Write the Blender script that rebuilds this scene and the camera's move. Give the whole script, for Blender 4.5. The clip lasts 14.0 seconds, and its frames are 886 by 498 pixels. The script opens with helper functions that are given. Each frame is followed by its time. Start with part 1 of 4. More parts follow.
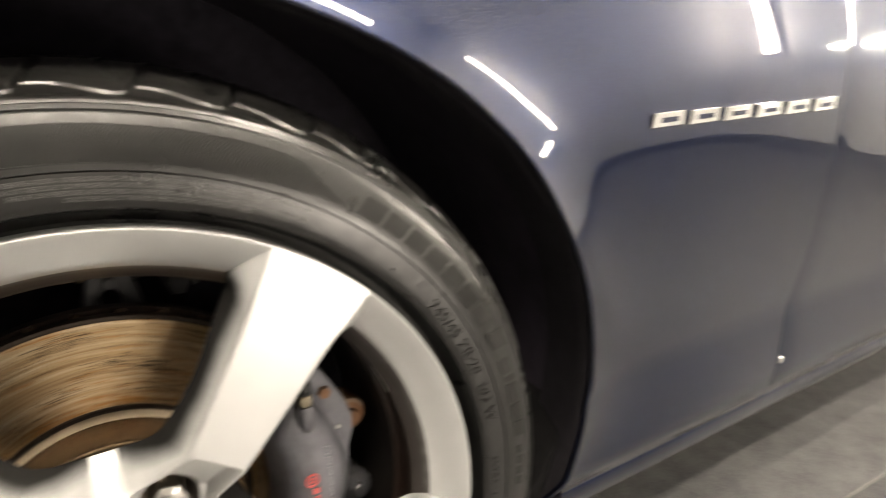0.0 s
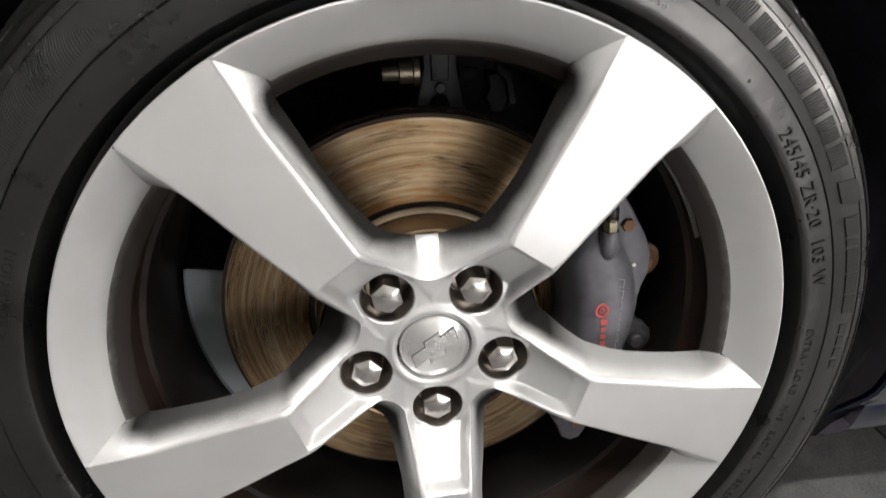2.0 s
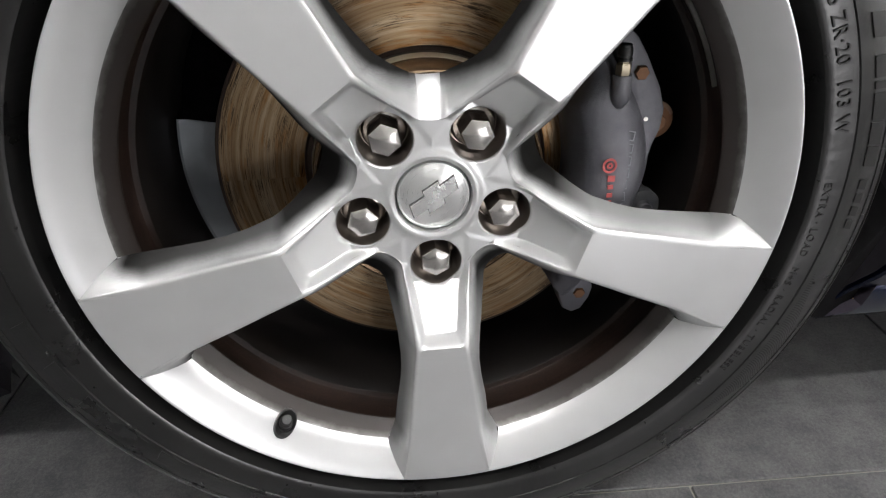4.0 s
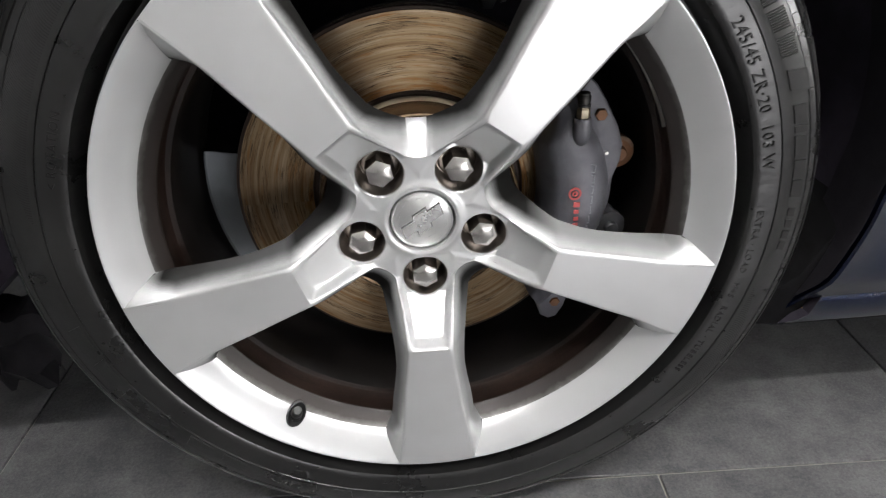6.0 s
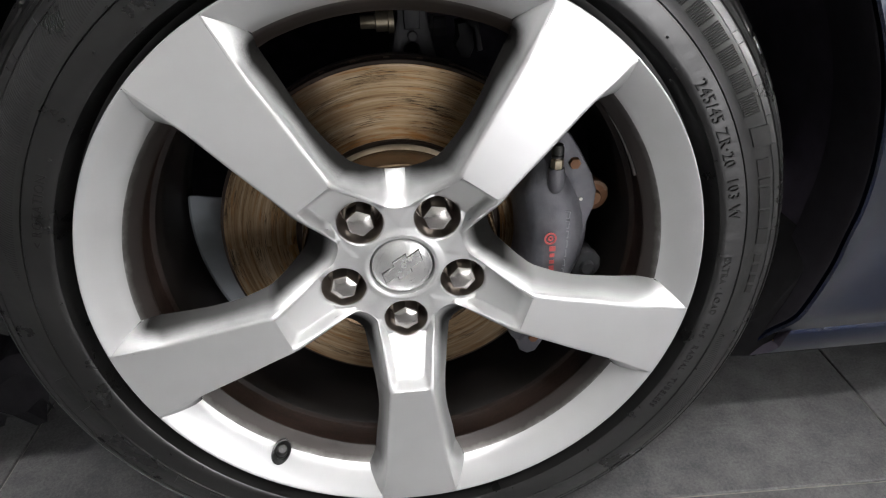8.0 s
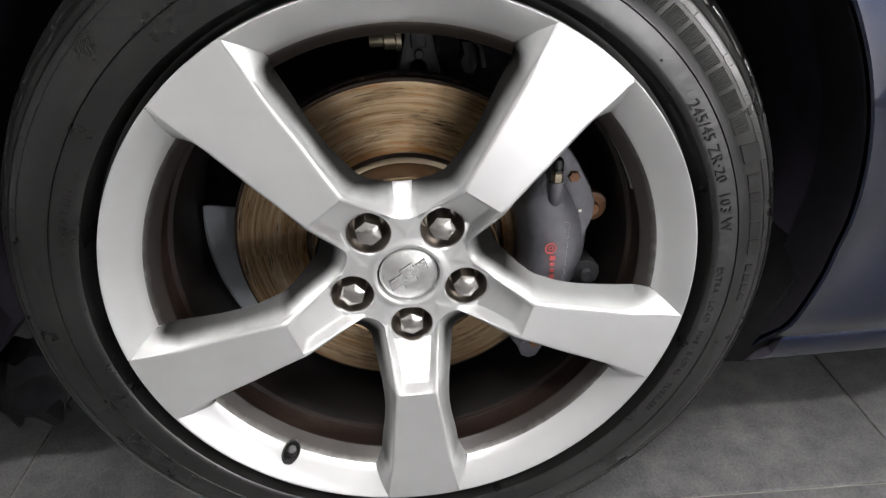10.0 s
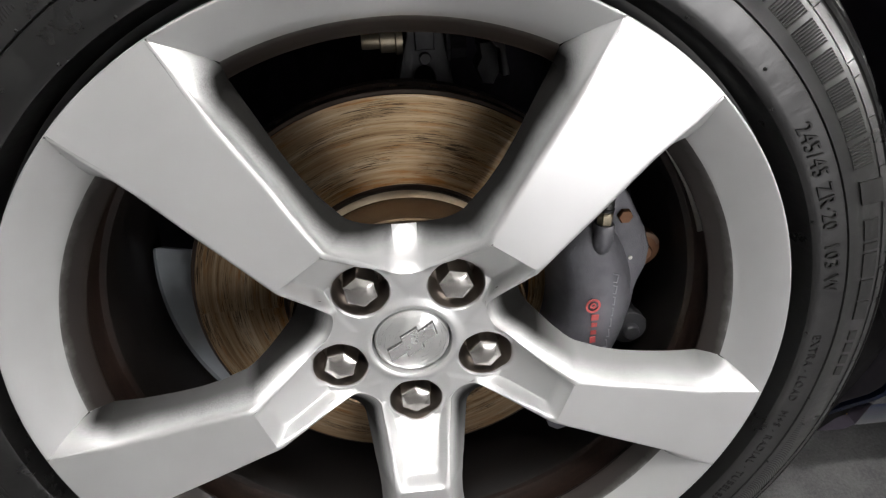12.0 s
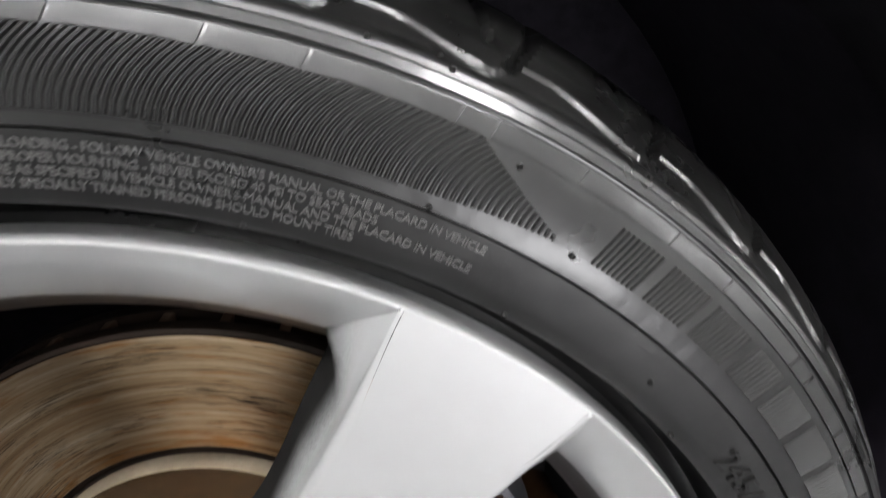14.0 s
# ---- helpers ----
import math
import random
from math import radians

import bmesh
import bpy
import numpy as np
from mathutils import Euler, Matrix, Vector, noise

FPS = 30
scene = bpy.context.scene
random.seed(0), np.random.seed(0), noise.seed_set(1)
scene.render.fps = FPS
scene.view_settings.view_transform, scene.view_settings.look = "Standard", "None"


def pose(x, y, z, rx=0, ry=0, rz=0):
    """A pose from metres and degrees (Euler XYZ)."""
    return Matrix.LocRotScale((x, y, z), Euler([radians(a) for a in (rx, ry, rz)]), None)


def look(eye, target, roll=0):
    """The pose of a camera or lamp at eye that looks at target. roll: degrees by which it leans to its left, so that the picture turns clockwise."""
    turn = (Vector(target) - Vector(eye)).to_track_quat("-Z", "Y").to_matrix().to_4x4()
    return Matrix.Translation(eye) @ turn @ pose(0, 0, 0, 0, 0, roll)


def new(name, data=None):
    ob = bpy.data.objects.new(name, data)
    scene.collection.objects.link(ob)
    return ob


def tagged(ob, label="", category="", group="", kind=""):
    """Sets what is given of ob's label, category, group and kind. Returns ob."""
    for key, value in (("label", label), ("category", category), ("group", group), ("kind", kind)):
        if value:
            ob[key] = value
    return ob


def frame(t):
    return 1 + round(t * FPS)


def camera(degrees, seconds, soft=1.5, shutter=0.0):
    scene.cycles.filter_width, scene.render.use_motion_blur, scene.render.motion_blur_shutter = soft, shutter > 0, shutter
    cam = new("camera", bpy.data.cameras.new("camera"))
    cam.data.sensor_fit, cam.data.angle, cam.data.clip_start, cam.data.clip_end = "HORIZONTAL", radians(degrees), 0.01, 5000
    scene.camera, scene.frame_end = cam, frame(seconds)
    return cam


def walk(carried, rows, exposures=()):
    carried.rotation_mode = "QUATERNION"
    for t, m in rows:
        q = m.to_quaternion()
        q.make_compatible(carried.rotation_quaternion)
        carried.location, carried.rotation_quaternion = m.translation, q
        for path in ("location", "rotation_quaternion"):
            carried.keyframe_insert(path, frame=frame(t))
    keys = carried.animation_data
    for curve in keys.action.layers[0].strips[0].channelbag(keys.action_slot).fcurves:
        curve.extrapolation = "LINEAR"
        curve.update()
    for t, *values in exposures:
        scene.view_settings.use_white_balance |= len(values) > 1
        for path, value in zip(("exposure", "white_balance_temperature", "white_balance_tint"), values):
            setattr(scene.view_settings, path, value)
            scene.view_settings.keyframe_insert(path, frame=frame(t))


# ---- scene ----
cam = camera(71.2, 14.0, soft=1.15, shutter=0.5)
PATH = [
    (0, (0.029, -0.427, 0.732), (0.971, 1.202, 0.054), -1.3),
    (0.5, (-0.023, -0.415, 0.728), (0.592, 1.349, 0.015), -1.6),
    (1, (-0.045, -0.413, 0.701), (0.354, 1.406, -0.027), -2.0),
    (1.5, (-0.042, -0.413, 0.677), (0.231, 1.39, -0.144), -2.0),
    (2, (-0.039, -0.421, 0.654), (0.17, 1.357, -0.237), -2.1),
    (2.5, (-0.028, -0.429, 0.621), (0.149, 1.317, -0.338), -2.1),
    (3, (-0.038, -0.435, 0.584), (0.138, 1.28, -0.429), -1.7),
    (3.2, (-0.038, -0.437, 0.565), (0.133, 1.27, -0.463), -1.5),
    (5.3, (-0.027, -0.472, 0.623), (0.097, 1.221, -0.435), -2.1),
    (5.5, (-0.028, -0.486, 0.628), (0.087, 1.211, -0.425), -2.2),
    (6, (-0.013, -0.504, 0.636), (0.093, 1.19, -0.421), -2.1),
    (6.5, (0.009, -0.511, 0.65), (0.124, 1.183, -0.407), -2.0),
    (7, (0.016, -0.504, 0.659), (0.144, 1.188, -0.4), -1.9),
    (7.5, (0.01, -0.5, 0.669), (0.145, 1.191, -0.389), -2.0),
    (7.7, (0.002, -0.495, 0.675), (0.138, 1.197, -0.384), -2.0),
    (9.8, (-0.004, -0.52, 0.692), (0.128, 1.172, -0.366), -1.9),
    (10, (-0.004, -0.514, 0.7), (0.126, 1.181, -0.353), -1.9),
    (10.5, (0.001, -0.49, 0.716), (0.125, 1.206, -0.338), -1.8),
    (11, (0.002, -0.425, 0.714), (0.13, 1.271, -0.337), -1.8),
    (11.5, (0.006, -0.392, 0.681), (0.137, 1.3, -0.378), -1.9),
    (12, (-0.005, -0.375, 0.669), (0.137, 1.318, -0.386), -1.8),
    (12.5, (0.029, -0.344, 0.681), (0.183, 1.363, -0.351), -1.7),
    (13, (0.06, -0.288, 0.676), (0.263, 1.456, -0.282), -1.4),
    (13.5, (0.103, -0.248, 0.686), (0.274, 1.529, -0.216), -1.2),
    (14, (0.125, -0.21, 0.698), (0.266, 1.594, -0.154), -1.7),
]
EXPOSURES = [(0, 3.30, 7800, 12), (0.5, 3.15, 7600, 12), (1.0, 3.22, 7150, 12), (1.5, 3.05, 6850, 12), (2.0, 2.78, 6650, 12), (2.5, 2.55, 6550, 12), (3.0, 2.52, 6450, 12),
             (5.5, 2.64, 6350, 12), (7.5, 2.64, 6350, 12), (10.0, 2.76, 6400, 12), (11.0, 2.90, 6450, 12), (12.0, 2.70, 6450, 12), (13.0, 2.74, 6250, 10), (14.0, 3.24, 6300, 12)]
walk(cam, [(t, look(eye, target, roll)) for t, eye, target, roll in PATH], EXPOSURES)

# ---- world and exposure ----
world = bpy.data.worlds.new("world")
scene.world = world
world.use_nodes = True
world.node_tree.nodes["Background"].inputs["Color"].default_value = (0.99, 0.99, 1.0, 1)
world.node_tree.nodes["Background"].inputs["Strength"].default_value = 0.4
# added area lamp in a made-up low wall opening, brightens the wheel's right
X0, X1, Y0, Y1, TOP = -3.2, 2.9, -1.6, 3.6, 2.9
D0, D1, DTOP = 0.40, 1.10, 0.42
low_fill = bpy.data.lights.new("low_fill_lamp", "AREA")
low_fill.shape, low_fill.size, low_fill.size_y = "RECTANGLE", D1 - D0 - 0.02, DTOP - 0.03
low_fill.energy, low_fill.color = 1.25, (1.0, 0.985, 0.97)
new("low_fill_lamp", low_fill).matrix_basis = pose((D0 + D1) / 2, Y0 - 0.10, DTOP / 2 + 0.005, 90, 0, 0)


# ---- materials ----
class Nodes:
    """A short hand for building one node material."""

    def __init__(self, name):
        self.mat = bpy.data.materials.new(name)
        self.mat.use_nodes = True
        self.tree = self.mat.node_tree
        self.bsdf = self.tree.nodes["Principled BSDF"]
        self.coords = self.tree.nodes.new("ShaderNodeTexCoord").outputs["Object"]

    def put(self, kind, **sockets):
        node = self.tree.nodes.new(kind)
        for key, value in sockets.items():
            self.feed(node.inputs[key.replace("_", " ")], value)
        return node

    def feed(self, socket, value):
        if isinstance(value, bpy.types.NodeSocket):
            self.tree.links.new(value, socket)
        elif isinstance(value, tuple) and len(value) == 3 and socket.type == "RGBA":
            socket.default_value = (*value, 1)
        else:
            socket.default_value = value

    def math(self, op, a, b=0.0, c=0.0):
        node = self.tree.nodes.new("ShaderNodeMath")
        node.operation = op
        for i, v in enumerate((a, b, c)):
            self.feed(node.inputs[i], v)
        return node.outputs[0]

    def noise(self, scale, detail=4.0, rough=0.6, vector=None):
        return self.put("ShaderNodeTexNoise", Scale=scale, Detail=detail, Roughness=rough, Vector=vector or self.coords).outputs["Fac"]

    def ramp(self, fac, *stops):
        node = self.put("ShaderNodeValToRGB", Fac=fac)
        elements = node.color_ramp.elements
        while len(elements) < len(stops):
            elements.new(0.5)
        for e, (at, colour) in zip(elements, stops):
            e.position = at
            e.color = (*colour, 1) if isinstance(colour, tuple) else (colour, colour, colour, 1)
        return node.outputs["Color"]

    def mix(self, fac, a, b):
        node = self.tree.nodes.new("ShaderNodeMix")
        node.data_type = "RGBA"
        self.feed(node.inputs[0], fac)
        self.feed(node.inputs[6], a)
        self.feed(node.inputs[7], b)
        return node.outputs[2]

    def bump(self, height, strength, distance=0.001):
        node = self.put("ShaderNodeBump", Height=height)
        node.inputs["Strength"].default_value = strength
        node.inputs["Distance"].default_value = distance
        self.feed(self.bsdf.inputs["Normal"], node.outputs["Normal"])

    def set(self, **sockets):
        for key, value in sockets.items():
            self.feed(self.bsdf.inputs[key.replace("_", " ")], value)
        return self

    def polar(self):
        """Radius and angle about the axis of the wheel (object y)."""
        xyz = self.put("ShaderNodeSeparateXYZ", Vector=self.coords)
        x, y, z = (xyz.outputs[i] for i in range(3))
        r = self.math("SQRT", self.math("ADD", self.math("MULTIPLY", x, x), self.math("MULTIPLY", z, z)))
        return r, self.math("ARCTAN2", z, x), y

    def vector(self, x, y, z):
        node = self.tree.nodes.new("ShaderNodeCombineXYZ")
        for i, v in enumerate((x, y, z)):
            self.feed(node.inputs[i], v)
        return node.outputs[0]


SILVER_LOW, SILVER_HIGH = (0.50, 0.505, 0.505), (0.565, 0.57, 0.57)


def silver_paint():
    n = Nodes("silver wheel paint")
    cloud = n.noise(9.0, 3.0)
    grit = n.noise(2600.0, 2.0, 0.7)
    tone = n.ramp(cloud, (0.3, SILVER_LOW), (0.7, SILVER_HIGH))
    n.set(Base_Color=n.mix(n.math("MULTIPLY", n.ramp(grit, (0.35, 0.0), (0.75, 1.0)), 0.16), tone, (0.36, 0.36, 0.365)), Metallic=0.62,
          Roughness=n.math("MULTIPLY_ADD", n.noise(40.0), 0.08, 0.30), Coat_Weight=0.28, Coat_Roughness=n.math("MULTIPLY_ADD", n.noise(22.0, 4.0), 0.10, 0.05))
    n.bump(n.noise(900.0, 2.0), 0.10, 0.0003)
    return n.mat


def dusty_shaded_paint():
    """The wheel's silver on the spoke flanks: brake dust, plus shade painted darker with depth."""
    n = Nodes("silver paint with brake dust and painted shade")
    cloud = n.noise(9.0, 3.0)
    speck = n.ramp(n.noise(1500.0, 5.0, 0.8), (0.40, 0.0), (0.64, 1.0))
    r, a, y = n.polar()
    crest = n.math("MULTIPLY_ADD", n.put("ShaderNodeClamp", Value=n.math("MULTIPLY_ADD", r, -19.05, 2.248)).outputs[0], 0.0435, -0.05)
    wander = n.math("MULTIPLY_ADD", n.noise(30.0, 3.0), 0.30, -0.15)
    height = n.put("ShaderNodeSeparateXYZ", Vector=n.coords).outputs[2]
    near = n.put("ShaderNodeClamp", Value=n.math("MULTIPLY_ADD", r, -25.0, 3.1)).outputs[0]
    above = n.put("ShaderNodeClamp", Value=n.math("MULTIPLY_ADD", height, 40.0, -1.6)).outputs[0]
    # less darkening in the topmost valley, beside its painted highlight
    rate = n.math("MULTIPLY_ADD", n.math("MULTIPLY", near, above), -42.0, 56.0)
    # shade towards the window edge is painted here, by depth behind the face
    depth_dark = n.math("ADD", n.math("MULTIPLY_ADD", n.math("SUBTRACT", y, crest), rate, -0.20), wander)
    depth_dark = n.put("ShaderNodeClamp", Value=depth_dark).outputs[0]
    soft = n.math("MULTIPLY", depth_dark, n.math("MULTIPLY_ADD", depth_dark, -1.0, 2.0))
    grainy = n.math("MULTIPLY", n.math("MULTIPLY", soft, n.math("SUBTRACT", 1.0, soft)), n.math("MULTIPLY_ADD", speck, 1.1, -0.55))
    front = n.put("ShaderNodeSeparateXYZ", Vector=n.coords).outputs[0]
    # share of dust and painted shade on each wall, by position
    wall_share = n.put("ShaderNodeClamp", Value=n.math("MULTIPLY_ADD", n.math("MINIMUM", front, 0.0), -1.9, n.math("MULTIPLY_ADD", near, 0.42, n.math("MULTIPLY_ADD", n.math("MAXIMUM", n.math("ADD", height, 0.03), n.math("MULTIPLY_ADD", height, -0.12, -0.0036)), 4.4, 0.54))), Min=0.42).outputs[0]
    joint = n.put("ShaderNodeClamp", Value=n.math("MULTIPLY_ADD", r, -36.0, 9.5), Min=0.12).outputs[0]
    dust_shade = n.put("ShaderNodeClamp", Value=n.math("MULTIPLY", n.math("ADD", soft, grainy), n.math("MULTIPLY", wall_share, joint)), Max=0.995).outputs[0]
    n.set(Base_Color=n.mix(dust_shade, n.ramp(cloud, (0.3, SILVER_LOW), (0.7, SILVER_HIGH)), (0.009, 0.0085, 0.008)),
          Metallic=n.math("MULTIPLY_ADD", dust_shade, -0.60, 0.62), Roughness=n.math("MULTIPLY_ADD", dust_shade, 0.48, 0.34),
          Coat_Weight=n.math("MULTIPLY_ADD", dust_shade, -0.28, 0.28), Coat_Roughness=0.10, Specular_IOR_Level=n.math("MULTIPLY_ADD", dust_shade, -0.41, 0.46))
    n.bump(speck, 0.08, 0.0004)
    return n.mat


def barrel_dust_shade():
    n = Nodes("brake dust on wheel barrel, shade painted deep inside")
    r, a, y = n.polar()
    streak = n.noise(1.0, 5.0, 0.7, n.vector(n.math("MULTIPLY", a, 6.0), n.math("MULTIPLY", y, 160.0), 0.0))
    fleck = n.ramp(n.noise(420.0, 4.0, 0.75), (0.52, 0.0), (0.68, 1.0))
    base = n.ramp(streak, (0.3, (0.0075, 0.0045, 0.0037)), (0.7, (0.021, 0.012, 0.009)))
    # the barrel's inner shade is painted: near black behind the step
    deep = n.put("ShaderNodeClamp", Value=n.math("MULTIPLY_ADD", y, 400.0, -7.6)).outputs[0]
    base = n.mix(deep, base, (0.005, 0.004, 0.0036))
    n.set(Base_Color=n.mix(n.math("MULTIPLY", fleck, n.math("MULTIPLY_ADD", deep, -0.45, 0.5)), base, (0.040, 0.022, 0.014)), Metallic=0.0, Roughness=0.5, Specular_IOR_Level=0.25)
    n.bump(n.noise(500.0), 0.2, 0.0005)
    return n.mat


def inner_ring_fade():
    n = Nodes("silver paint fading to dark brown inward")
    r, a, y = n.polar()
    # silver turns dark brown as the radius shrinks, with a noisy edge
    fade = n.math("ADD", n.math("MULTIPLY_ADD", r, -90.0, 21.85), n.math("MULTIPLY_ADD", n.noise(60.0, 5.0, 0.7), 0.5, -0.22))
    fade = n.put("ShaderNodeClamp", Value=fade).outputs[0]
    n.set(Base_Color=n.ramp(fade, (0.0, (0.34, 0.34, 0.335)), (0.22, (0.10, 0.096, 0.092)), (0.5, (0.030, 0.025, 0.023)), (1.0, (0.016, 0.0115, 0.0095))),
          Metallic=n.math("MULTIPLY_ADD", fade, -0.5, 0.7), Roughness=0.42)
    n.bump(n.noise(500.0), 0.15, 0.0005)
    return n.mat


def rubber(name="black tyre rubber", low=0.0035, high=0.0085, rough=0.30, shine=0.65, wet=0.5):
    n = Nodes(name)
    r, a, y = n.polar()
    rings = n.noise(1.0, 3.0, 0.6, n.vector(n.math("MULTIPLY", a, 3.0), n.math("MULTIPLY", r, 420.0), 0.0))
    stain = n.noise(16.0, 5.0, 0.65)
    n.set(Base_Color=n.ramp(stain, (0.3, (low, low, low)), (0.7, (high, high * 0.97, high * 0.93))),
          Roughness=n.math("MULTIPLY_ADD", stain, 0.26, rough - 0.13), Specular_IOR_Level=shine, Coat_Roughness=0.14,
          Coat_Weight=n.math("MULTIPLY", n.ramp(n.noise(14.0, 4.0, 0.6), (0.40, 0.0), (0.75, 1.0)), wet))
    cords = n.noise(1.0, 2.0, 0.5, n.vector(n.math("MULTIPLY", a, 26.0), n.math("MULTIPLY", r, 40.0), 2.0))
    fine = n.math("ADD", n.math("MULTIPLY", rings, 0.30), n.math("MULTIPLY", n.noise(1300.0, 3.0), 0.22))
    n.bump(n.math("ADD", fine, n.math("MULTIPLY", n.math("ADD", cords, n.noise(38.0, 3.0)), 2.2)), 0.30, 0.0006)
    return n.mat


def disc_face():
    n = Nodes("worn rusty brake disc")
    r, a, y = n.polar()
    groove = n.noise(1.0, 6.0, 0.75, n.vector(n.math("MULTIPLY", a, 4.0), n.math("MULTIPLY", r, 2100.0), 0.0))
    dash = n.noise(1.0, 3.0, 0.6, n.vector(n.math("MULTIPLY", a, 6.0), n.math("MULTIPLY", r, 2300.0), 5.0))
    wide = n.noise(1.0, 3.0, 0.6, n.vector(n.math("MULTIPLY", a, 0.8), n.math("MULTIPLY", r, 260.0), 3.0))
    patch = n.noise(1.0, 3.0, 0.55, n.vector(n.math("MULTIPLY", a, 2.2), n.math("MULTIPLY", r, 60.0), 13.0))
    bands = n.ramp(wide, (0.30, (0.26, 0.160, 0.080)), (0.5, (0.43, 0.305, 0.180)), (0.70, (0.60, 0.475, 0.33)))
    black = n.ramp(groove, (0.53, 0.0), (0.66, 1.0))
    dashes = n.ramp(n.math("ADD", dash, n.math("MULTIPLY_ADD", patch, 0.6, -0.30)), (0.585, 0.0), (0.625, 1.0))
    rim_rust = n.math("ADD", n.put("ShaderNodeClamp", Value=n.math("MULTIPLY_ADD", r, 160.0, -27.6)).outputs[0], n.put("ShaderNodeClamp", Value=n.math("MULTIPLY_ADD", r, -110.0, 12.9)).outputs[0])
    orange = n.ramp(n.math("MULTIPLY_ADD", rim_rust, 0.16, n.noise(1.0, 4.0, 0.6, n.vector(n.math("MULTIPLY", a, 4.0), n.math("MULTIPLY", r, 220.0), 9.0))), (0.54, 0.0), (0.72, 1.0))
    colour = n.mix(n.math("MULTIPLY", orange, 0.8), bands, (0.36, 0.165, 0.045))
    colour = n.mix(n.math("MULTIPLY", black, n.math("MULTIPLY_ADD", patch, 1.5, -0.15)), colour, (0.075, 0.047, 0.028))
    colour = n.mix(n.math("MULTIPLY", dashes, 0.9), colour, (0.018, 0.012, 0.009))
    tangent = n.put("ShaderNodeTangent")
    tangent.direction_type, tangent.axis = "RADIAL", "Y"
    n.set(Base_Color=colour, Metallic=0.85, Roughness=n.math("MULTIPLY_ADD", dashes, 0.25, n.math("MULTIPLY_ADD", groove, 0.2, 0.22)), Anisotropic=0.95, Anisotropic_Rotation=0.25, Tangent=tangent.outputs[0])
    n.bump(groove, 0.25, 0.0006)
    return n.mat


def rusty(name, a_col, b_col, metal=0.4, rough=0.6, scale=130.0):
    n = Nodes(name)
    big = n.noise(scale * 0.2, 4.0)
    fine = n.noise(scale * 4, 5.0, 0.75)
    n.set(Base_Color=n.mix(n.math("MULTIPLY_ADD", fine, 0.5, n.math("MULTIPLY_ADD", big, 1.2, -0.35)), a_col, b_col), Metallic=metal, Roughness=rough)
    n.bump(fine, 0.35, 0.0006)
    return n.mat


def plain(name, colour, rough, metal=0.0, grain=300.0, vary=0.12, bump=0.08, coat=0.0, shine=0.5):
    n = Nodes(name)
    f = n.noise(grain * 0.06, 4.0)
    lo, hi = (tuple(c * k for c in colour) for k in (1 - vary, 1 + vary))
    n.set(Base_Color=n.ramp(f, (0.3, lo), (0.7, hi)), Roughness=n.math("MULTIPLY_ADD", n.noise(grain * 0.2), 0.12, rough - 0.06),
          Metallic=metal, Coat_Weight=coat, Coat_Roughness=0.03, Specular_IOR_Level=shine)
    n.bump(n.noise(grain, 3.0), bump, 0.0005)
    return n.mat


def car_paint():
    n = Nodes("dark blue metallic car paint")
    flake = n.put("ShaderNodeTexVoronoi", Scale=2600.0, Vector=n.coords).outputs["Color"]
    grey = n.put("ShaderNodeSeparateColor", Color=flake).outputs[0]
    dust = n.ramp(n.noise(60.0, 6.0, 0.75), (0.55, 0.0), (0.8, 1.0))
    colour = n.mix(grey, (0.0034, 0.0066, 0.024), (0.0085, 0.0160, 0.050))
    n.set(Base_Color=n.mix(n.math("MULTIPLY", dust, 0.03), colour, (0.16, 0.16, 0.17)), Metallic=0.95, Roughness=0.40,
          Coat_Weight=1.0, Coat_IOR=1.52, Coat_Roughness=n.math("MULTIPLY_ADD", dust, 0.02, 0.006))
    return n.mat


def tile_stone():
    n = Nodes("dark grey porcelain tile")
    cloud = n.noise(3.0, 6.0, 0.62)
    vein = n.noise(24.0, 5.0, 0.7)
    fine = n.noise(800.0, 4.0, 0.8)
    rnd = n.put("ShaderNodeObjectInfo").outputs["Random"]
    sand = n.noise(260.0, 3.0, 0.7)
    mixed = n.math("ADD", n.math("MULTIPLY", cloud, 0.22), n.math("ADD", n.math("MULTIPLY", vein, 0.24), n.math("ADD", n.math("MULTIPLY", fine, 0.28), n.math("MULTIPLY", sand, 0.26))))
    tone = n.math("MULTIPLY_ADD", n.math("SUBTRACT", rnd, 0.5), 0.05, mixed)
    n.set(Base_Color=n.ramp(tone, (0.42, (0.040, 0.040, 0.043)), (0.58, (0.125, 0.123, 0.123))),
          Roughness=n.math("MULTIPLY_ADD", vein, 0.2, 0.34))
    n.bump(n.math("ADD", fine, vein), 0.3, 0.0008)
    return n.mat


def lamp_glow(strength):
    n = Nodes("lit lamp diffuser")
    n.set(Base_Color=(0.9, 0.9, 0.9), Emission_Color=(1.0, 0.985, 0.95), Emission_Strength=strength)
    return n.mat


def brushed_cap():
    n = Nodes("radially brushed cap metal")
    r, a, y = n.polar()
    rays = n.noise(1.0, 3.0, 0.6, n.vector(n.math("MULTIPLY", a, 1.5), n.math("MULTIPLY", r, 3000.0), 0.0))
    tangent = n.put("ShaderNodeTangent")
    tangent.direction_type, tangent.axis = "RADIAL", "Y"
    n.set(Base_Color=(0.80, 0.80, 0.79), Metallic=0.9, Roughness=n.math("MULTIPLY_ADD", rays, 0.15, 0.22), Anisotropic=0.9,
          Anisotropic_Rotation=0.25, Tangent=tangent.outputs[0])
    n.bump(rays, 0.1, 0.0003)
    return n.mat


